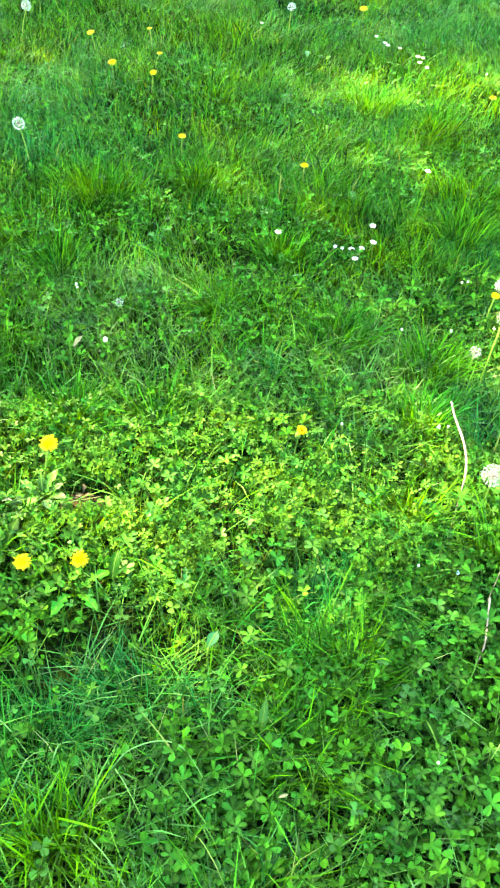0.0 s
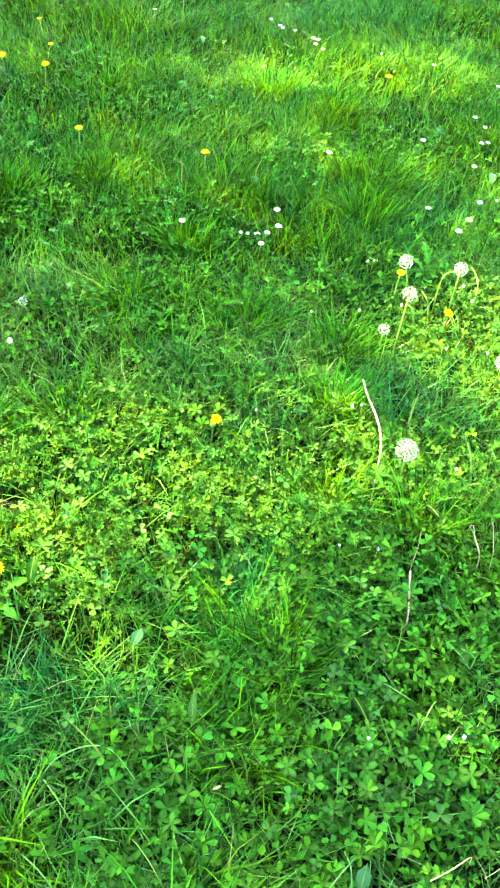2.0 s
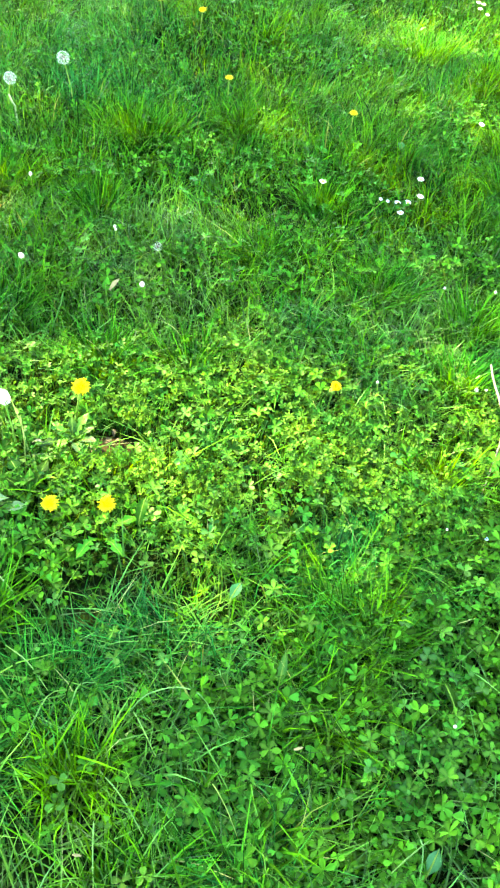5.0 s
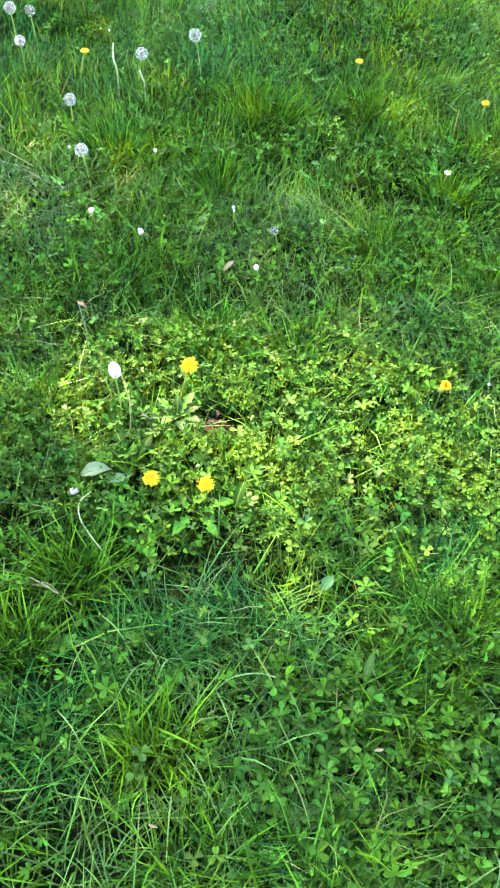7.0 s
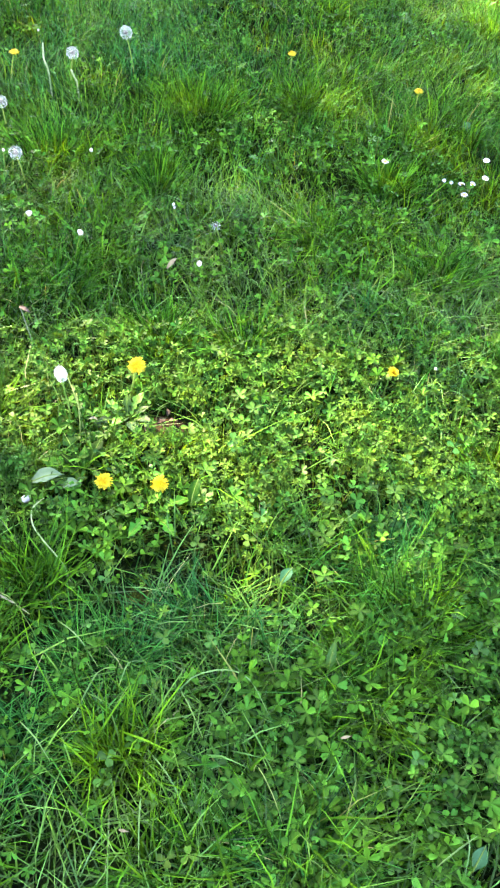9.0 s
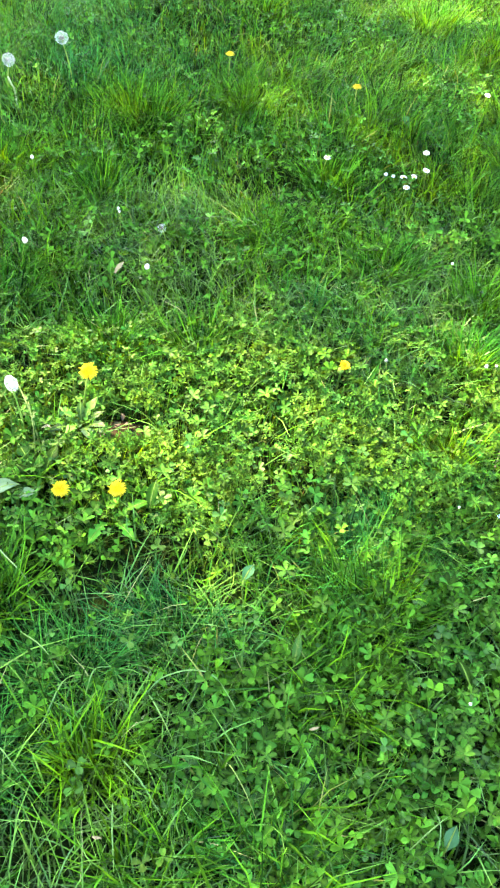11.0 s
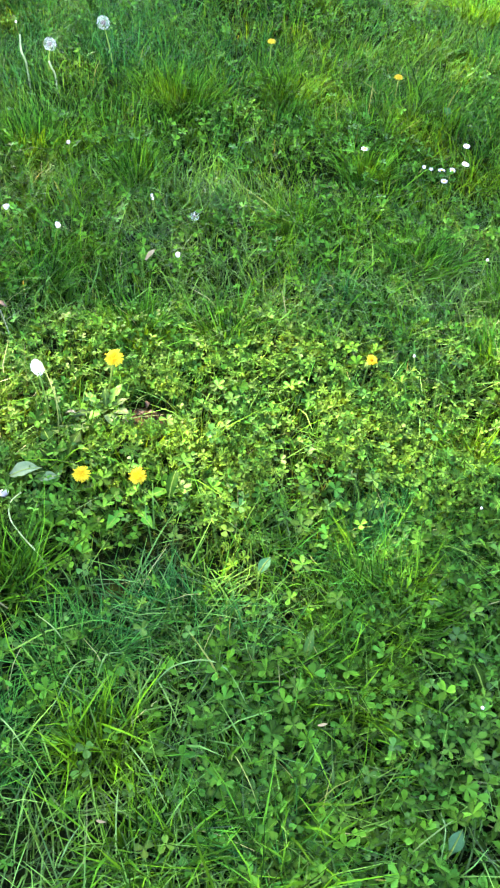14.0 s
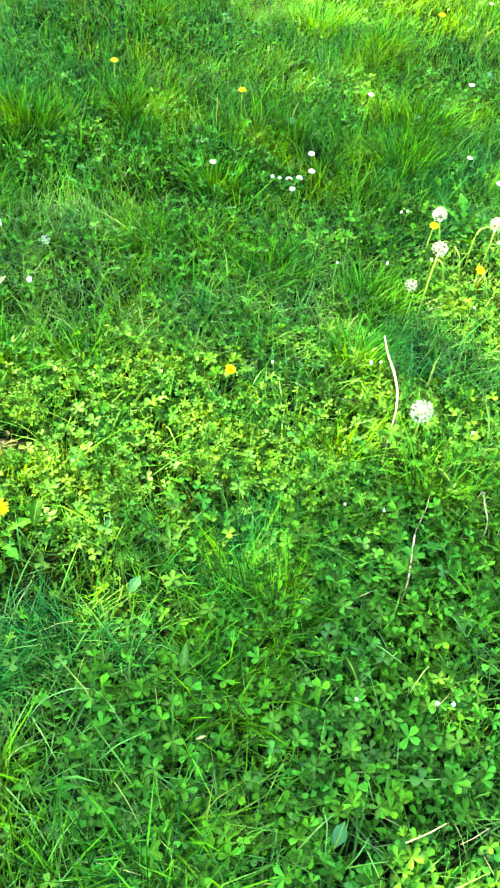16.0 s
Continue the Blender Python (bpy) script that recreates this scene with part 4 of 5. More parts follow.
loose("dry_stalk", [(0.61, 0.85, 0.01), (0.610, 0.840, 0.076), (0.606, 0.812, 0.074), (0.602, 0.776, 0.07), (0.60, 0.765, 0.01)], [0.0008, 0.0011, 0.0014, 0.0013, 0.001], M_STRAW, "thin pale straw in grass", "stalk", "bare stalks")
loose("dry_stalk", [(0.655, 0.86, 0.01), (0.651, 0.85, 0.07), (0.639, 0.812, 0.074), (0.623, 0.771, 0.07), (0.62, 0.76, 0.01)], [0.0005, 0.0007, 0.0008, 0.0007, 0.0006], M_STRAW, "thin pale straw in grass", "stalk", "bare stalks")
loose("straw", [(0.371, 0.302, 0.072), (0.400, 0.310, 0.078), (0.427, 0.320, 0.08), (0.44, 0.326, 0.0)], [0.0009, 0.0009, 0.0007, 0.0005], M_STRAW, "broken pale straw lying across grass", "straw", "straws")
loose("straw", [(0.443, 0.301, 0.058), (0.462, 0.307, 0.064), (0.485, 0.318, 0.060), (0.49, 0.32, 0.0)], [0.0005, 0.0006, 0.0006, 0.0004], M_STRAW, "broken pale straw lying across grass", "straw", "straws")
loose("curled_stalk", [(-0.352, 0.765, 0.065), (-0.362, 0.740, 0.070), (-0.352, 0.708, 0.072), (-0.326, 0.682, 0.066), (-0.296, 0.660, 0.05), (-0.288, 0.655, 0.0)],
      [0.0009, 0.001, 0.0011, 0.0012, 0.0012, 0.0012], M_PALEGREEN, "pale green curled stalk beside a crumpled leaf", "stalk", "bare stalks")
loose("bare_stalk", [(-0.752, 2.265, 0.110), (-0.741, 2.224, 0.085), (-0.727, 2.207, 0.060), (-0.71, 2.16, 0.0)], [0.0022, 0.0028, 0.0028, 0.0024], M_PALEGREEN, "pale bare dandelion stalk without its head", "stalk", "bare stalks")
loose("bare_stalk", [(-0.651, 2.168, 0.090), (-0.642, 2.158, 0.075), (-0.637, 2.163, 0.055), (-0.625, 2.125, 0.0)], [0.0028, 0.0028, 0.0026, 0.0022], M_PALEGREEN, "pale bare dandelion stalk without its head", "stalk", "bare stalks")
for a, b in (((-0.376, 1.018, 0.09), (-0.325, 0.925, 0.0)), ((-0.352, 0.985, 0.08), (-0.335, 0.91, 0.0))):
    loose("bare_stalk", bend(a, b, (0.004, 0, 0.012), 5), [0.0010, 0.0011, 0.0012, 0.0012, 0.0013], M_LIME, "yellowish-green bare stalk beside a seed head", "stalk", "bare stalks")
for pts in ([(0.775, 1.555, 0.0), (0.778, 1.560, 0.09), (0.801, 1.586, 0.100), (0.830, 1.602, 0.095)], [(0.873, 1.612, 0.10), (0.878, 1.585, 0.09), (0.870, 1.550, 0.08), (0.849, 1.499, 0.0)],
            [(0.727, 1.535, 0.085), (0.733, 1.50, 0.075), (0.74, 1.47, 0.0)], [(0.68, 1.499, 0.075), (0.690, 1.475, 0.072), (0.70, 1.45, 0.0)]):
    loose("bare_stalk", pts, [0.0015, 0.0018, 0.002, 0.0018][:len(pts)], M_STEM, "pale green bent stalk under dandelion seed heads", "stalk", "bare stalks")
for pts in ([(0.018, 0.387, 0.0), (0.017, 0.388, 0.080), (0.038, 0.359, 0.082), (0.056, 0.330, 0.06)], [(-0.40, 0.60, 0.0), (-0.366, 0.583, 0.08), (-0.339, 0.573, 0.075), (-0.31, 0.55, 0.03)]):
    loose("long_grass_blade", pts, [0.0006, 0.0007, 0.0006, 0.0004], M_LIME, "single long pale grass stem lying over clover", "grass blade", "long grass blades")


ARCHED = [
    [(-0.223, 0.426), (-0.203, 0.484), (-0.176, 0.502)], [(-0.173, 0.479), (-0.165, 0.503), (-0.147, 0.514)], [(-0.092, 0.482), (-0.074, 0.451), (-0.053, 0.419)],
    [(-0.119, 0.343), (-0.113, 0.303), (-0.106, 0.262)], [(-0.275, 0.560), (-0.240, 0.532), (-0.206, 0.498)], [(-0.170, 0.248), (-0.162, 0.269), (-0.154, 0.293)],
    [(-0.286, 0.412), (-0.260, 0.390), (-0.237, 0.368)], [(-0.117, 0.395), (-0.087, 0.362), (-0.055, 0.321)], [(-0.093, 0.482), (-0.073, 0.497), (-0.035, 0.510), (-0.002, 0.500), (0.026, 0.464)],
    [(0.451, 0.533), (0.433, 0.513), (0.415, 0.493)], [(0.277, 0.348), (0.277, 0.325), (0.272, 0.295)], [(0.236, 0.299), (0.267, 0.323), (0.302, 0.349)],
]
for way in ARCHED:
    rise = [0.062] + [0.078] * (len(way) - 2) + [0.066]
    root = (way[0][0] * 1.06, way[0][1] * 1.06, 0.0)
    loose("long_grass_blade", [root] + [(x, y, z) for (x, y), z in zip(way, rise)], [0.0008, 0.0009] + [0.0009] * (len(way) - 2) + [0.0004], M_BLADE, "single long grass blade arching over clover", "grass blade", "long grass blades")


def leaf_shape(length, widths, arch, ripple=0.0, seed=0):
    """A leaf along +y from the origin: half widths along it, an arched midrib and raised, rippled edges."""
    r = random.Random(seed)
    n = len(widths)
    v, f = [], []
    for i, w in enumerate(widths):
        s = i / (n - 1)
        y, z = length * s, arch * math.sin(math.pi * min(1, s * 0.9)) * length
        for k in (-1, -0.5, 0, 0.5, 1):
            v.append((k * w * length, y - abs(k) * 0.04 * length, z + abs(k) * w * length * 0.35 + ripple * length * r.uniform(-1, 1) * abs(k)))
    for i in range(n - 1):
        for k in range(4):
            f.append((i * 5 + k, i * 5 + k + 1, i * 5 + k + 6, i * 5 + k + 5))
    return v, f


TOOTHED = (0.022, 0.028, 0.020, 0.065, 0.024, 0.085, 0.028, 0.10, 0.035, 0.115, 0.045, 0.12, 0.09, 0.055, 0.01)
WAVY = (0.04, 0.09, 0.15, 0.19, 0.18, 0.22, 0.20, 0.22, 0.19, 0.17, 0.13, 0.07, 0.01)
OVAL = (0.04, 0.10, 0.18, 0.24, 0.27, 0.26, 0.22, 0.15, 0.07, 0.01)
LONG = (0.05, 0.08, 0.11, 0.13, 0.14, 0.13, 0.11, 0.08, 0.04, 0.01)


def leaf_me(name, v, f, material):
    return ribbed(mesh_of(name, v, f, material), (0, 0.15, 0.9, 0.15, 0))


def midrib(length, arch, leaf):
    """The pale raised rib along the middle of a leaf."""
    pts = [(0, length * s, arch * math.sin(math.pi * s * 0.9) * length + 0.0004) for s in (0, 0.2, 0.4, 0.6, 0.8, 0.96)]
    v, f = tube(pts, [0.0013, 0.0012, 0.0010, 0.0008, 0.0006, 0.0003], 6)
    part("midrib", mesh_of("midrib", v, f, M_STEM), leaf, "paler green rib")


def rosette(x, y, leaves, label, material=M_BROAD):
    """Several toothed leaves (azimuth, length, rise) out of one root."""
    t = tagged(new("leaf_rosette"), label, "leaf rosette", "leaf rosettes")
    t.location = (x, y, gz(x, y))
    for k, (az, length, rise) in enumerate(leaves):
        me = leaf_me("leaf", *leaf_shape(length, TOOTHED, 0.24, 0.025, k), material)
        leaf = part("leaf", me, t, "", Matrix.Translation((0, 0, 0.012)) @ Matrix.Rotation(radians(az - 90), 4, "Z") @ Matrix.Rotation(radians(rise), 4, "X"))
        midrib(length, 0.24, leaf)


rosette(-0.265, 0.985, [(60, 0.08, 48), (150, 0.07, 40), (185, 0.06, 55), (215, 0.08, 34), (250, 0.08, 46), (275, 0.065, 58), (295, 0.095, 38), (335, 0.08, 40), (20, 0.07, 48), (100, 0.07, 56)], "dandelion rosette of toothed leaves, sunlight put into their light green", M_SUNLIT_LIME)
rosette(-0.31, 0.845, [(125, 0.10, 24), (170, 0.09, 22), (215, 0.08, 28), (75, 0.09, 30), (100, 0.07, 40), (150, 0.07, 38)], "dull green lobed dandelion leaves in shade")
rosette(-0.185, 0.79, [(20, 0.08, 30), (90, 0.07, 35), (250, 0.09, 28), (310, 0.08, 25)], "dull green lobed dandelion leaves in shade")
rosette(0.80, 1.69, [(30, 0.10, 35), (90, 0.11, 40), (150, 0.10, 35), (220, 0.08, 30), (300, 0.09, 35)], "pale green dandelion leaves behind seed heads")
rosette(0.55, 0.93, [(200, 0.07, 35), (280, 0.09, 35), (340, 0.07, 35)], "green dandelion leaves under a seed head")


def single_leaf(x, y, z, length, az, rise, shape, material, label):
    me = leaf_me("broad_leaf", *leaf_shape(length, shape, 0.15, 0.03, int(x * 1000)), material)
    ob = new("broad_leaf", me)
    ob.matrix_world = Matrix.Translation((x, y, z)) @ Matrix.Rotation(radians(az - 90), 4, "Z") @ Matrix.Rotation(radians(rise), 4, "X")
    tagged(ob, label, "leaf", "broad leaves")
    # its stalk, down into the ground
    v, f = tube([(0, 0, 0.001), (0, -0.006, -z * 0.5), (0, -0.008, -z * 1.1)], [0.0014, 0.0014, 0.0016], 6)
    part("leaf_stalk", mesh_of("leaf_stalk", v, f, M_STEM), ob)
    midrib(length, 0.15, ob)


single_leaf(-0.385, 0.805, 0.050, 0.055, 20, 5, OVAL, M_GREY, "pale grey-green crumpled broad leaf")
single_leaf(-0.338, 0.805, 0.046, 0.038, 10, 10, OVAL, M_GREY, "pale grey-green crumpled broad leaf")
for x, y, ln, az in ((0.868, 2.26, 0.09, 60), (0.91, 2.28, 0.08, 120), (1.14, 2.16, 0.10, 70), (1.19, 2.17, 0.09, 110), (1.09, 2.50, 0.08, 100), (0.43, 2.14, 0.09, 100), (0.39, 3.33, 0.08, 90)):
    single_leaf(x, y, 0.044, ln * 0.52, az, 10, WAVY, M_DOCK, "bluish-grey broad dock leaf in the grass")
for x, y, ln, az in ((0.395, 0.825, 0.045, 50), (-0.124, 0.800, 0.055, 80), (0.385, 0.86, 0.04, 110)):
    single_leaf(x, y, 0.050, ln * 0.8, az, 24, WAVY, M_BROAD, "bright green broad leaf among clover")
single_leaf(0.350, 0.522, 0.050, 0.046, 112, 6, LONG, M_BROAD, "long dark green plantain leaf")
single_leaf(0.105, 0.540, 0.052, 0.046, 80, 26, LONG, M_SUNLIT_LIME, "upright lime green plantain leaf in the grass")
single_leaf(0.030, 0.668, 0.055, 0.032, 60, 8, OVAL, M_DOCK, "pale bluish-green lobed leaf in the grass")
single_leaf(0.290, 0.310, 0.040, 0.034, 60, 10, OVAL, M_DOCK, "bluish-grey broad leaf in clover")


def soil_patch(x, y, rx, ry):
    v, f = [(0, 0, 0.016)], []
    rings, sides = 6, 22
    for i in range(1, rings + 1):
        for k in range(sides):
            a = 2 * math.pi * k / sides
            s = i / rings
            v.append((rx * s * math.cos(a), ry * s * math.sin(a), 0.016 * (1 - s * s) - 0.012 * s + 0.006 * noise.noise((i * 2.1, k * 1.7, x * 9))))
    f += [(0, 1 + k, 1 + (k + 1) % sides) for k in range(sides)]
    for i in range(rings - 1):
        for k in range(sides):
            j = (k + 1) % sides
            f.append((1 + i * sides + k, 1 + (i + 1) * sides + k, 1 + (i + 1) * sides + j, 1 + i * sides + j))
    ob = new("soil_patch", mesh_of("soil_patch", v, f, M_SOIL))
    ob.location = (x, y, gz(x, y) + 0.004)
    tagged(ob, "small bare patch of dark brown soil", "soil", "soil patches")


soil_patch(-0.200, 1.005, 0.056, 0.044)


def dead_leaf(x, y, z, length, az, rise, material, label, shape=None):
    me = mesh_of("dead_leaf", *leaf_shape(length, shape or OVAL, 0.2, 0.05, int(y * 999)), material)
    ob = new("dead_leaf", me)
    ob.matrix_world = Matrix.Translation((x, y, z)) @ Matrix.Rotation(radians(az - 90), 4, "Z") @ Matrix.Rotation(radians(rise), 4, "X") @ Matrix.Rotation(radians(20), 4, "Y")
    tagged(ob, label, "dead leaf", "dead leaves")


for x, y, ln, az in ((-0.215, 1.005, 0.018, 30), (-0.20, 1.022, 0.016, 100), (-0.18, 1.010, 0.018, 200), (-0.195, 0.985, 0.016, 320), (-0.20, 1.003, 0.014, 160)):
    dead_leaf(x, y, gz(x, y) + 0.020, ln, az, 12, M_DEAD, "curled reddish-brown dead leaf on bare soil")
dead_leaf(-0.235, 0.972, gz(-0.235, 0.972) + 0.03, 0.022, 20, 25, M_PALE, "pale pinkish dead leaf beside bare soil")
dead_leaf(-0.31, 0.955, 0.050, 0.018, 200, 10, M_STRAW, "white dry withered leaf")
dead_leaf(0.122, 0.438, 0.074, 0.014, 15, 4, M_BROWN, "small straw-coloured dead leaf on clover", LONG)
dead_leaf(-0.137, 0.300, 0.064, 0.013, -5, 4, M_BROWN, "small straw-coloured dead leaf on clover", LONG)
dead_leaf(-0.262, 1.395, 0.055, 0.034, 60, 12, M_BROWN, "tan withered leaf caught in the grass", LONG)
loose("dry_stalk", [(-0.474, 1.137, 0.0), (-0.478, 1.140, 0.045), (-0.487, 1.147, 0.090), (-0.494, 1.152, 0.116)], [0.0009, 0.0009, 0.0008, 0.0007], M_DRYGREEN, "thin greyish-green dry stalk standing in clover", "stalk", "bare stalks")
dead_leaf(-0.494, 1.152, 0.116, 0.026, -20, -15, M_DEAD, "brown shrivelled flower head drooping from a dry stalk", LONG)
for pts in ([(-0.398, 0.600, 0.058), (-0.372, 0.590, 0.064), (-0.345, 0.580, 0.062), (-0.322, 0.572, 0.050)], [(-0.390, 0.590, 0.055), (-0.366, 0.588, 0.062), (-0.350, 0.583, 0.060)]):
    loose("dry_grass", pts, [0.0010, 0.0017, 0.0016, 0.0008][:len(pts)], M_STRAW, "greyish dry grass blade lying flat", "grass blade", "dry grass blades")

# ---- single clover and cinquefoil leaves, the ones that stand out ----
LEAFLET_ME = [ribbed(mesh_of("leaflet", [(x * k, y, z * q) for x, y, z in LEAFLET], LEAFLET_F, M_CLOVER_O), RIB) for k, q in ((1.0, 1.0), (1.12, 0.5), (0.92, 2.0))]
POINTED_ME = [ribbed(mesh_of("leaflet_pointed", [(x * k, y, z * q) for x, y, z in TOOTHLET], TOOTHLET_F, M_CINQ_O), [0.3] + [0.0] * 20 + [0.9, 0.9]) for k, q in ((1.0, 1.0), (1.15, 0.4), (0.9, 2.2))]
STALK_ME = [mesh_of("leaf_stalk", *tube(bend((dx, dy, -1), (0, 0, 0), (dx * 0.4, dy * 0.4, 0), 5), [0.022, 0.02, 0.018, 0.016, 0.014], 5), M_STEM) for dx, dy in ((0.3, 0.1), (-0.2, 0.3), (0.1, -0.3))]


def leaf_thing(name, label, category, x, y, h, size, spin, tilt, az, meshes, angles):
    g = gz(x, y)
    t = tagged(new(name), label, category, category + " leaves")
    t.location = (x, y, g)
    part("leaf_stalk", random.choice(STALK_ME), t, "", Matrix.Translation((0, 0, h - g)) @ Matrix.Diagonal((0.03, 0.03, h - g + 0.003, 1)))
    at = Matrix.Translation((0, 0, h - g)) @ facing(tilt, az)
    for a in angles:
        me = random.choice(meshes)
        turn = Matrix.Rotation(radians(spin + a + random.uniform(-6, 6)), 4, "Z") @ Matrix.Rotation(radians(random.uniform(-4, 14)), 4, "X")
        part("leaflet", me, t, "", at @ turn @ Matrix.Scale(size * random.uniform(0.9, 1.08), 4))


def crowded(x, y):
    """Whether a flower or a leaf that stands clear is right behind."""
    if any(math.hypot(x - row[0], y - row[1]) < 0.020 for row in CLEAR_CLOVER + CLEAR_FIVE + CLEAR_PALE):
        return True
    return any(math.hypot(x - fx, y - fy) < 0.032 for fx, fy in ((-0.179, 0.80), (-0.265, 0.785), (-0.258, 1.03), (0.209, 1.13), (-0.195, 0.96), (0.122, 0.43)))


# leaves that stand clear of the rest: x, y, length of a leaflet
CLEAR_CLOVER = [
    (0.315, 0.590, 0.0137), (0.518, 0.598, 0.0185), (0.408, 0.377, 0.0165), (0.220, 0.423, 0.0133), (0.275, 0.513, 0.0095), (0.392, 0.743, 0.0137), (0.509, 0.690, 0.0135),
    (0.387, 0.545, 0.0122), (0.287, 0.642, 0.0102), (-0.060, 0.554, 0.0104), (0.047, 0.596, 0.0097), (-0.168, 0.380, 0.0128), (-0.168, 0.354, 0.0126), (-0.297, 0.512, 0.0105),
    (-0.105, 0.336, 0.0093), (-0.051, 0.337, 0.0104), (-0.226, 0.636, 0.0112), (-0.236, 0.558, 0.0076), (0.135, 1.182, 0.0165), (0.067, 1.143, 0.0142), (0.307, 0.971, 0.0145),
    (-0.010, 0.778, 0.0133), (0.225, 0.930, 0.0114),
]
CLEAR_FIVE = [
    (0.386, 0.458, 0.0139), (0.323, 0.419, 0.0134), (0.224, 0.461, 0.0136), (0.255, 0.436, 0.0135), (0.467, 0.424, 0.0161), (0.345, 0.503, 0.0119), (0.344, 0.631, 0.0154),
    (0.437, 0.710, 0.0135), (0.316, 0.473, 0.0104), (0.398, 0.616, 0.0128), (0.464, 0.514, 0.0121), (0.419, 0.509, 0.0144), (0.292, 0.427, 0.0112), (0.091, 0.491, 0.0136),
    (0.093, 0.683, 0.0153), (0.089, 0.754, 0.0170), (0.091, 0.439, 0.0132), (-0.013, 0.371, 0.0124), (0.146, 0.630, 0.0150), (0.067, 0.405, 0.0117), (0.202, 0.857, 0.0160),
    (-0.044, 1.009, 0.0149),
]
CLEAR_PALE = [
    (-0.076, 0.274, 0.0119), (-0.051, 0.280, 0.0120), (-0.125, 0.485, 0.0087), (-0.102, 0.714, 0.0132), (-0.026, 0.730, 0.0135), (-0.126, 0.553, 0.0138), (0.048, 1.223, 0.0165),
    (-0.049, 0.946, 0.0121), (0.003, 1.244, 0.0155), (-0.124, 1.148, 0.0150), (-0.149, 0.946, 0.0140),
]
HERB_ME = [ribbed(mesh_of("herb_leaflet", [(x * k, y, z * q) for x, y, z in LEAFLET], LEAFLET_F, M_HERB_O), RIB) for k, q in ((0.9, 1.0), (1.0, 0.4), (0.8, 1.6))]
random.seed(9)
for x, y, size in CLEAR_CLOVER:
    leaf_thing("clover_leaf", "large fresh green three-part clover leaf above the grass", "clover", x, y, 0.066, size, random.uniform(0, 360), abs(random.gauss(0, 9)), random.uniform(0, 360), LEAFLET_ME, (0, 120, 240))
for x, y, size in CLEAR_FIVE:
    leaf_thing("cinquefoil_leaf", "large bright green five-fingered cinquefoil leaf above the grass", "cinquefoil", x, y, 0.066, size, random.uniform(0, 360), abs(random.gauss(0, 9)), random.uniform(0, 360), POINTED_ME, (0, 68, 136, -68, -136))
for x, y, size in CLEAR_PALE:
    leaf_thing("herb_leaf", "pale yellowish-green three-part leaf above the grass", "herb", x, y, 0.066, size, random.uniform(0, 360), abs(random.gauss(0, 9)), random.uniform(0, 360), HERB_ME, (0, 120, 240))


random.seed(5)
done = 0
while done < 190:
    x, y = random.uniform(-0.36, 0.62), random.uniform(0.22, 1.0) ** 1.15
    if crowded(x, y) or float(lobe(np.array([x]), np.array([y]), CLOVER_BEDS)[0]) < 0.12 or float(lobe(np.array([x]), np.array([y]), BARE)[0]) > 0:
        continue
    leaf_thing("clover_leaf", "fresh green three-part clover leaf standing in the lawn", "clover", x, y, random.uniform(0.030, 0.054), random.uniform(0.008, 0.0135), random.uniform(0, 360),
               abs(random.gauss(0, 16)), random.uniform(0, 360), LEAFLET_ME, (0, 120, 240))
    done += 1
done = 0
while done < 165:
    x, y = random.uniform(-0.36, 0.62), random.uniform(0.22, 0.95)
    if crowded(x, y) or float(lobe(np.array([x]), np.array([y]), CLOVER_BEDS)[0]) < 0.12 or float(lobe(np.array([x]), np.array([y]), BARE)[0]) > 0:
        continue
    leaf_thing("cinquefoil_leaf", "bright green five-fingered cinquefoil leaf in the lawn", "cinquefoil", x, y, random.uniform(0.030, 0.054), random.uniform(0.010, 0.0155), random.uniform(0, 360),
               abs(random.gauss(0, 16)), random.uniform(0, 360), POINTED_ME, (0, 68, 136, -68, -136))
    done += 1
done = 0
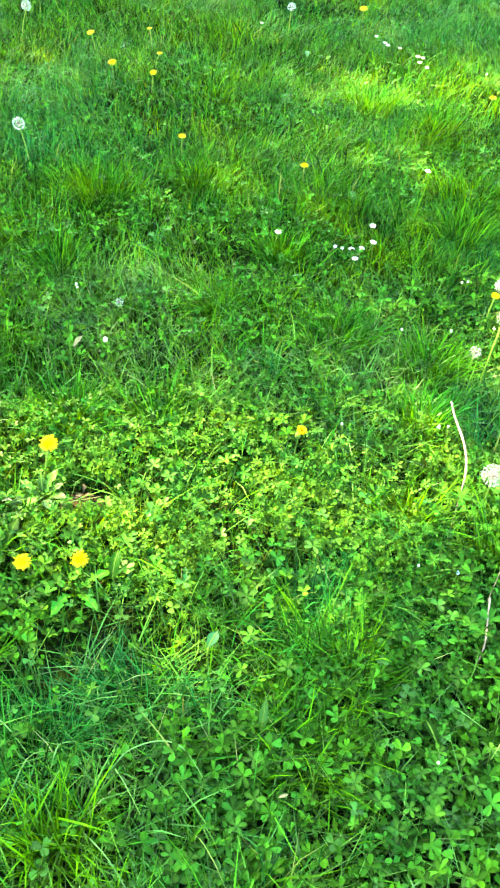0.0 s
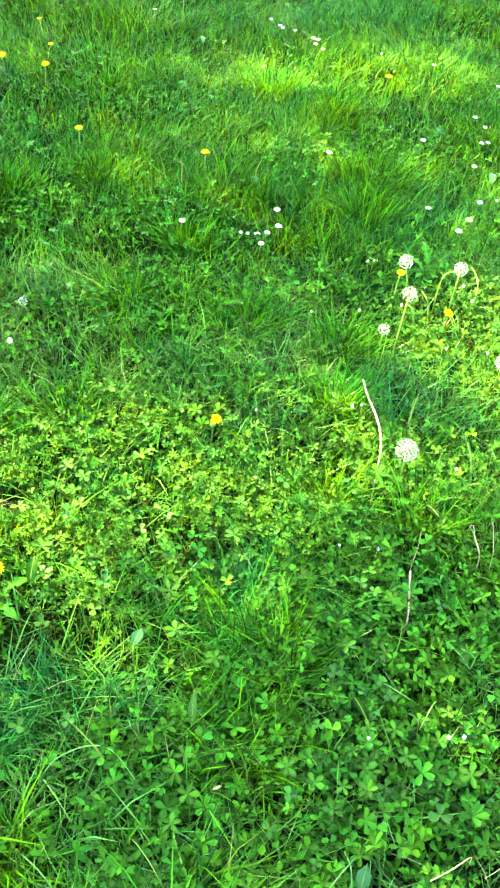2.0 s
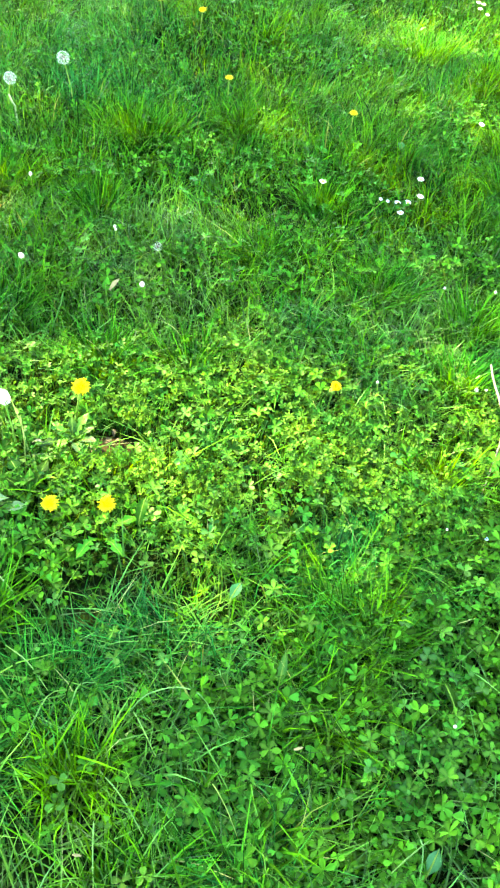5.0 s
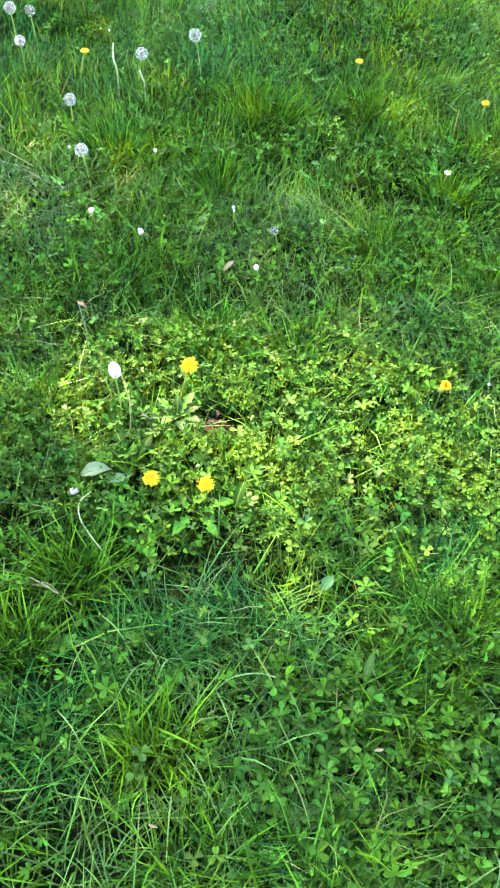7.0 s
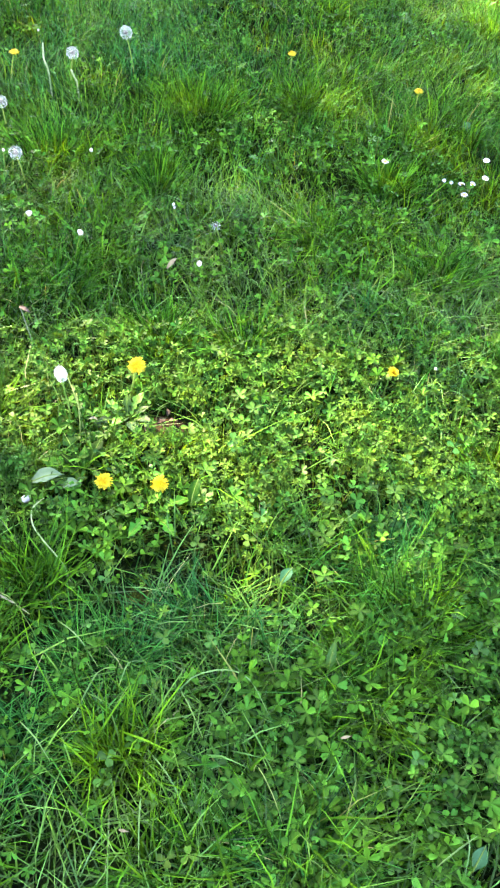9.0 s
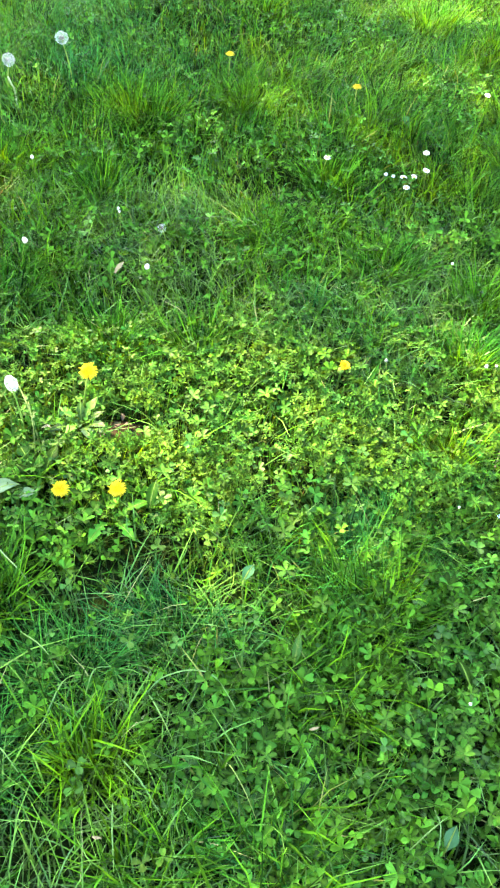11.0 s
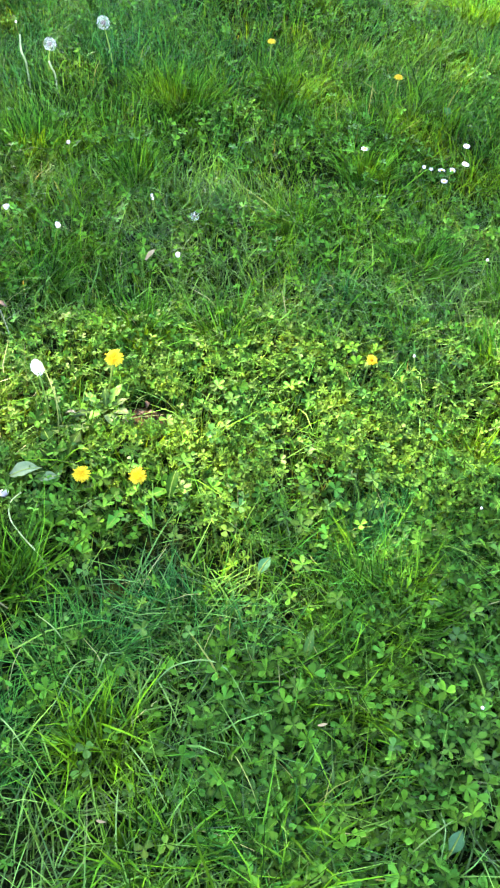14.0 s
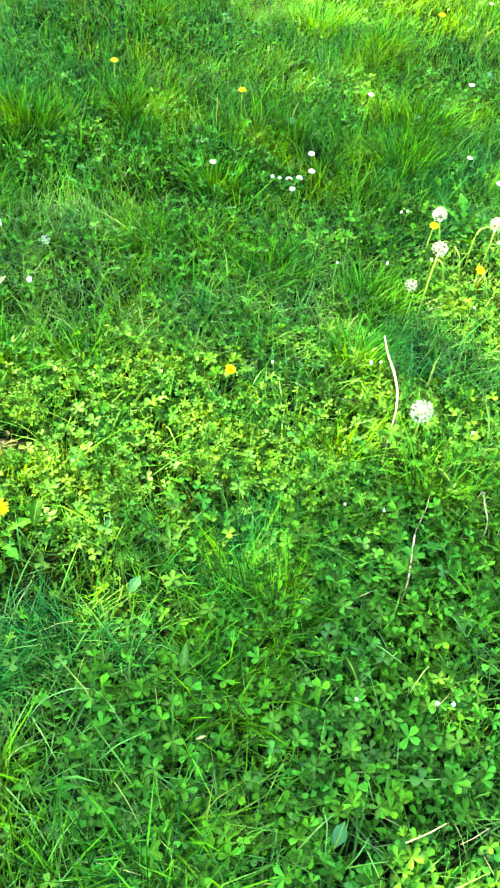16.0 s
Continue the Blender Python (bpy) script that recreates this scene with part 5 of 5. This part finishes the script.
while done < 260:
    x, y = random.uniform(-0.5, 0.6), random.uniform(0.75, 1.3)
    if crowded(x, y) or float(lobe(np.array([x]), np.array([y]), HERBS)[0]) < 0.15 or float(lobe(np.array([x]), np.array([y]), BARE)[0]) > 0:
        continue
    leaf_thing("herb_leaf", "small yellowish-green three-part leaf in the sunlit lawn", "herb", x, y, random.uniform(0.036, 0.060), random.uniform(0.007, 0.0115), random.uniform(0, 360),
               abs(random.gauss(0, 20)), random.uniform(0, 360), HERB_ME, (0, 120, 240))
    done += 1


# ---- the lawn beside and behind the path ----
def outer_lawn():
    green = []
    for n, box, wide in ((110000, (-3.4, 3.6, -2.0, 5.9), 2.0), (80000, (-7.0, 7.0, -5.0, 9.0), 4.2)):
        x, y = scatter(n, *box)
        keep = ~walked(x, y) | (y > 5.0) | (y < 0.02)
        if wide > 4:
            keep &= (np.abs(x - 0.1) > 3.2 + 0.3 * wave(x, y, 2, 64)) | (y < -1.8) | (y > 5.7)
        x, y = x[keep], y[keep]
        n = len(x)
        hgt = np.clip(rng.normal(0.052, 0.012, n) * np.clip(1 + 0.34 * wave(x, y, 7, 21), 0.5, 1.6), 0.02, 0.11)
        near = (np.abs(x) < 4) & (y > -2) & (y < 6)
        green.append(blades(x, y, np.where(near, relief(x, y), 0.0) - 0.003, hgt, rng.uniform(0.0014, 0.0034, n) * wide, np.abs(rng.normal(0.65, 0.35, n)),
                            1.6 * wave(x, y, 5.0, 62) + rng.normal(0, 1.0, n), rng.uniform(1.4, 2.8, n), coarse=True))
    x, y = scatter(26000, -3.3, 3.5, -1.8, 5.8)
    keep = (~walked(x, y) | (y < 0.02)) & (rng.random(26000) < np.clip(0.5 + 0.6 * wave(x, y, 5, 41), 0, 1))
    x, y = x[keep], y[keep]
    n = len(x)
    leaves = repeat(*TREFOIL_LOW, turns(n, 0.8) * (0.012 * rng.uniform(0.6, 1.3, n))[:, None, None], np.stack([x, y, relief(x, y) + np.clip(rng.normal(0.044, 0.012, n), 0.012, 0.08)], 1))
    tagged(new("outer_lawn_grass", array_mesh("outer_lawn_grass", *joined(green), M_GRASS)), "unmown green grass of the surrounding lawn", "grass", kind="stuff")
    tagged(new("outer_clover_cover", ribbed(array_mesh("outer_clover_cover", *leaves, M_CLOVER), RIB_LOW)), "green clover leaves in the surrounding lawn", "clover", kind="stuff")


outer_lawn()
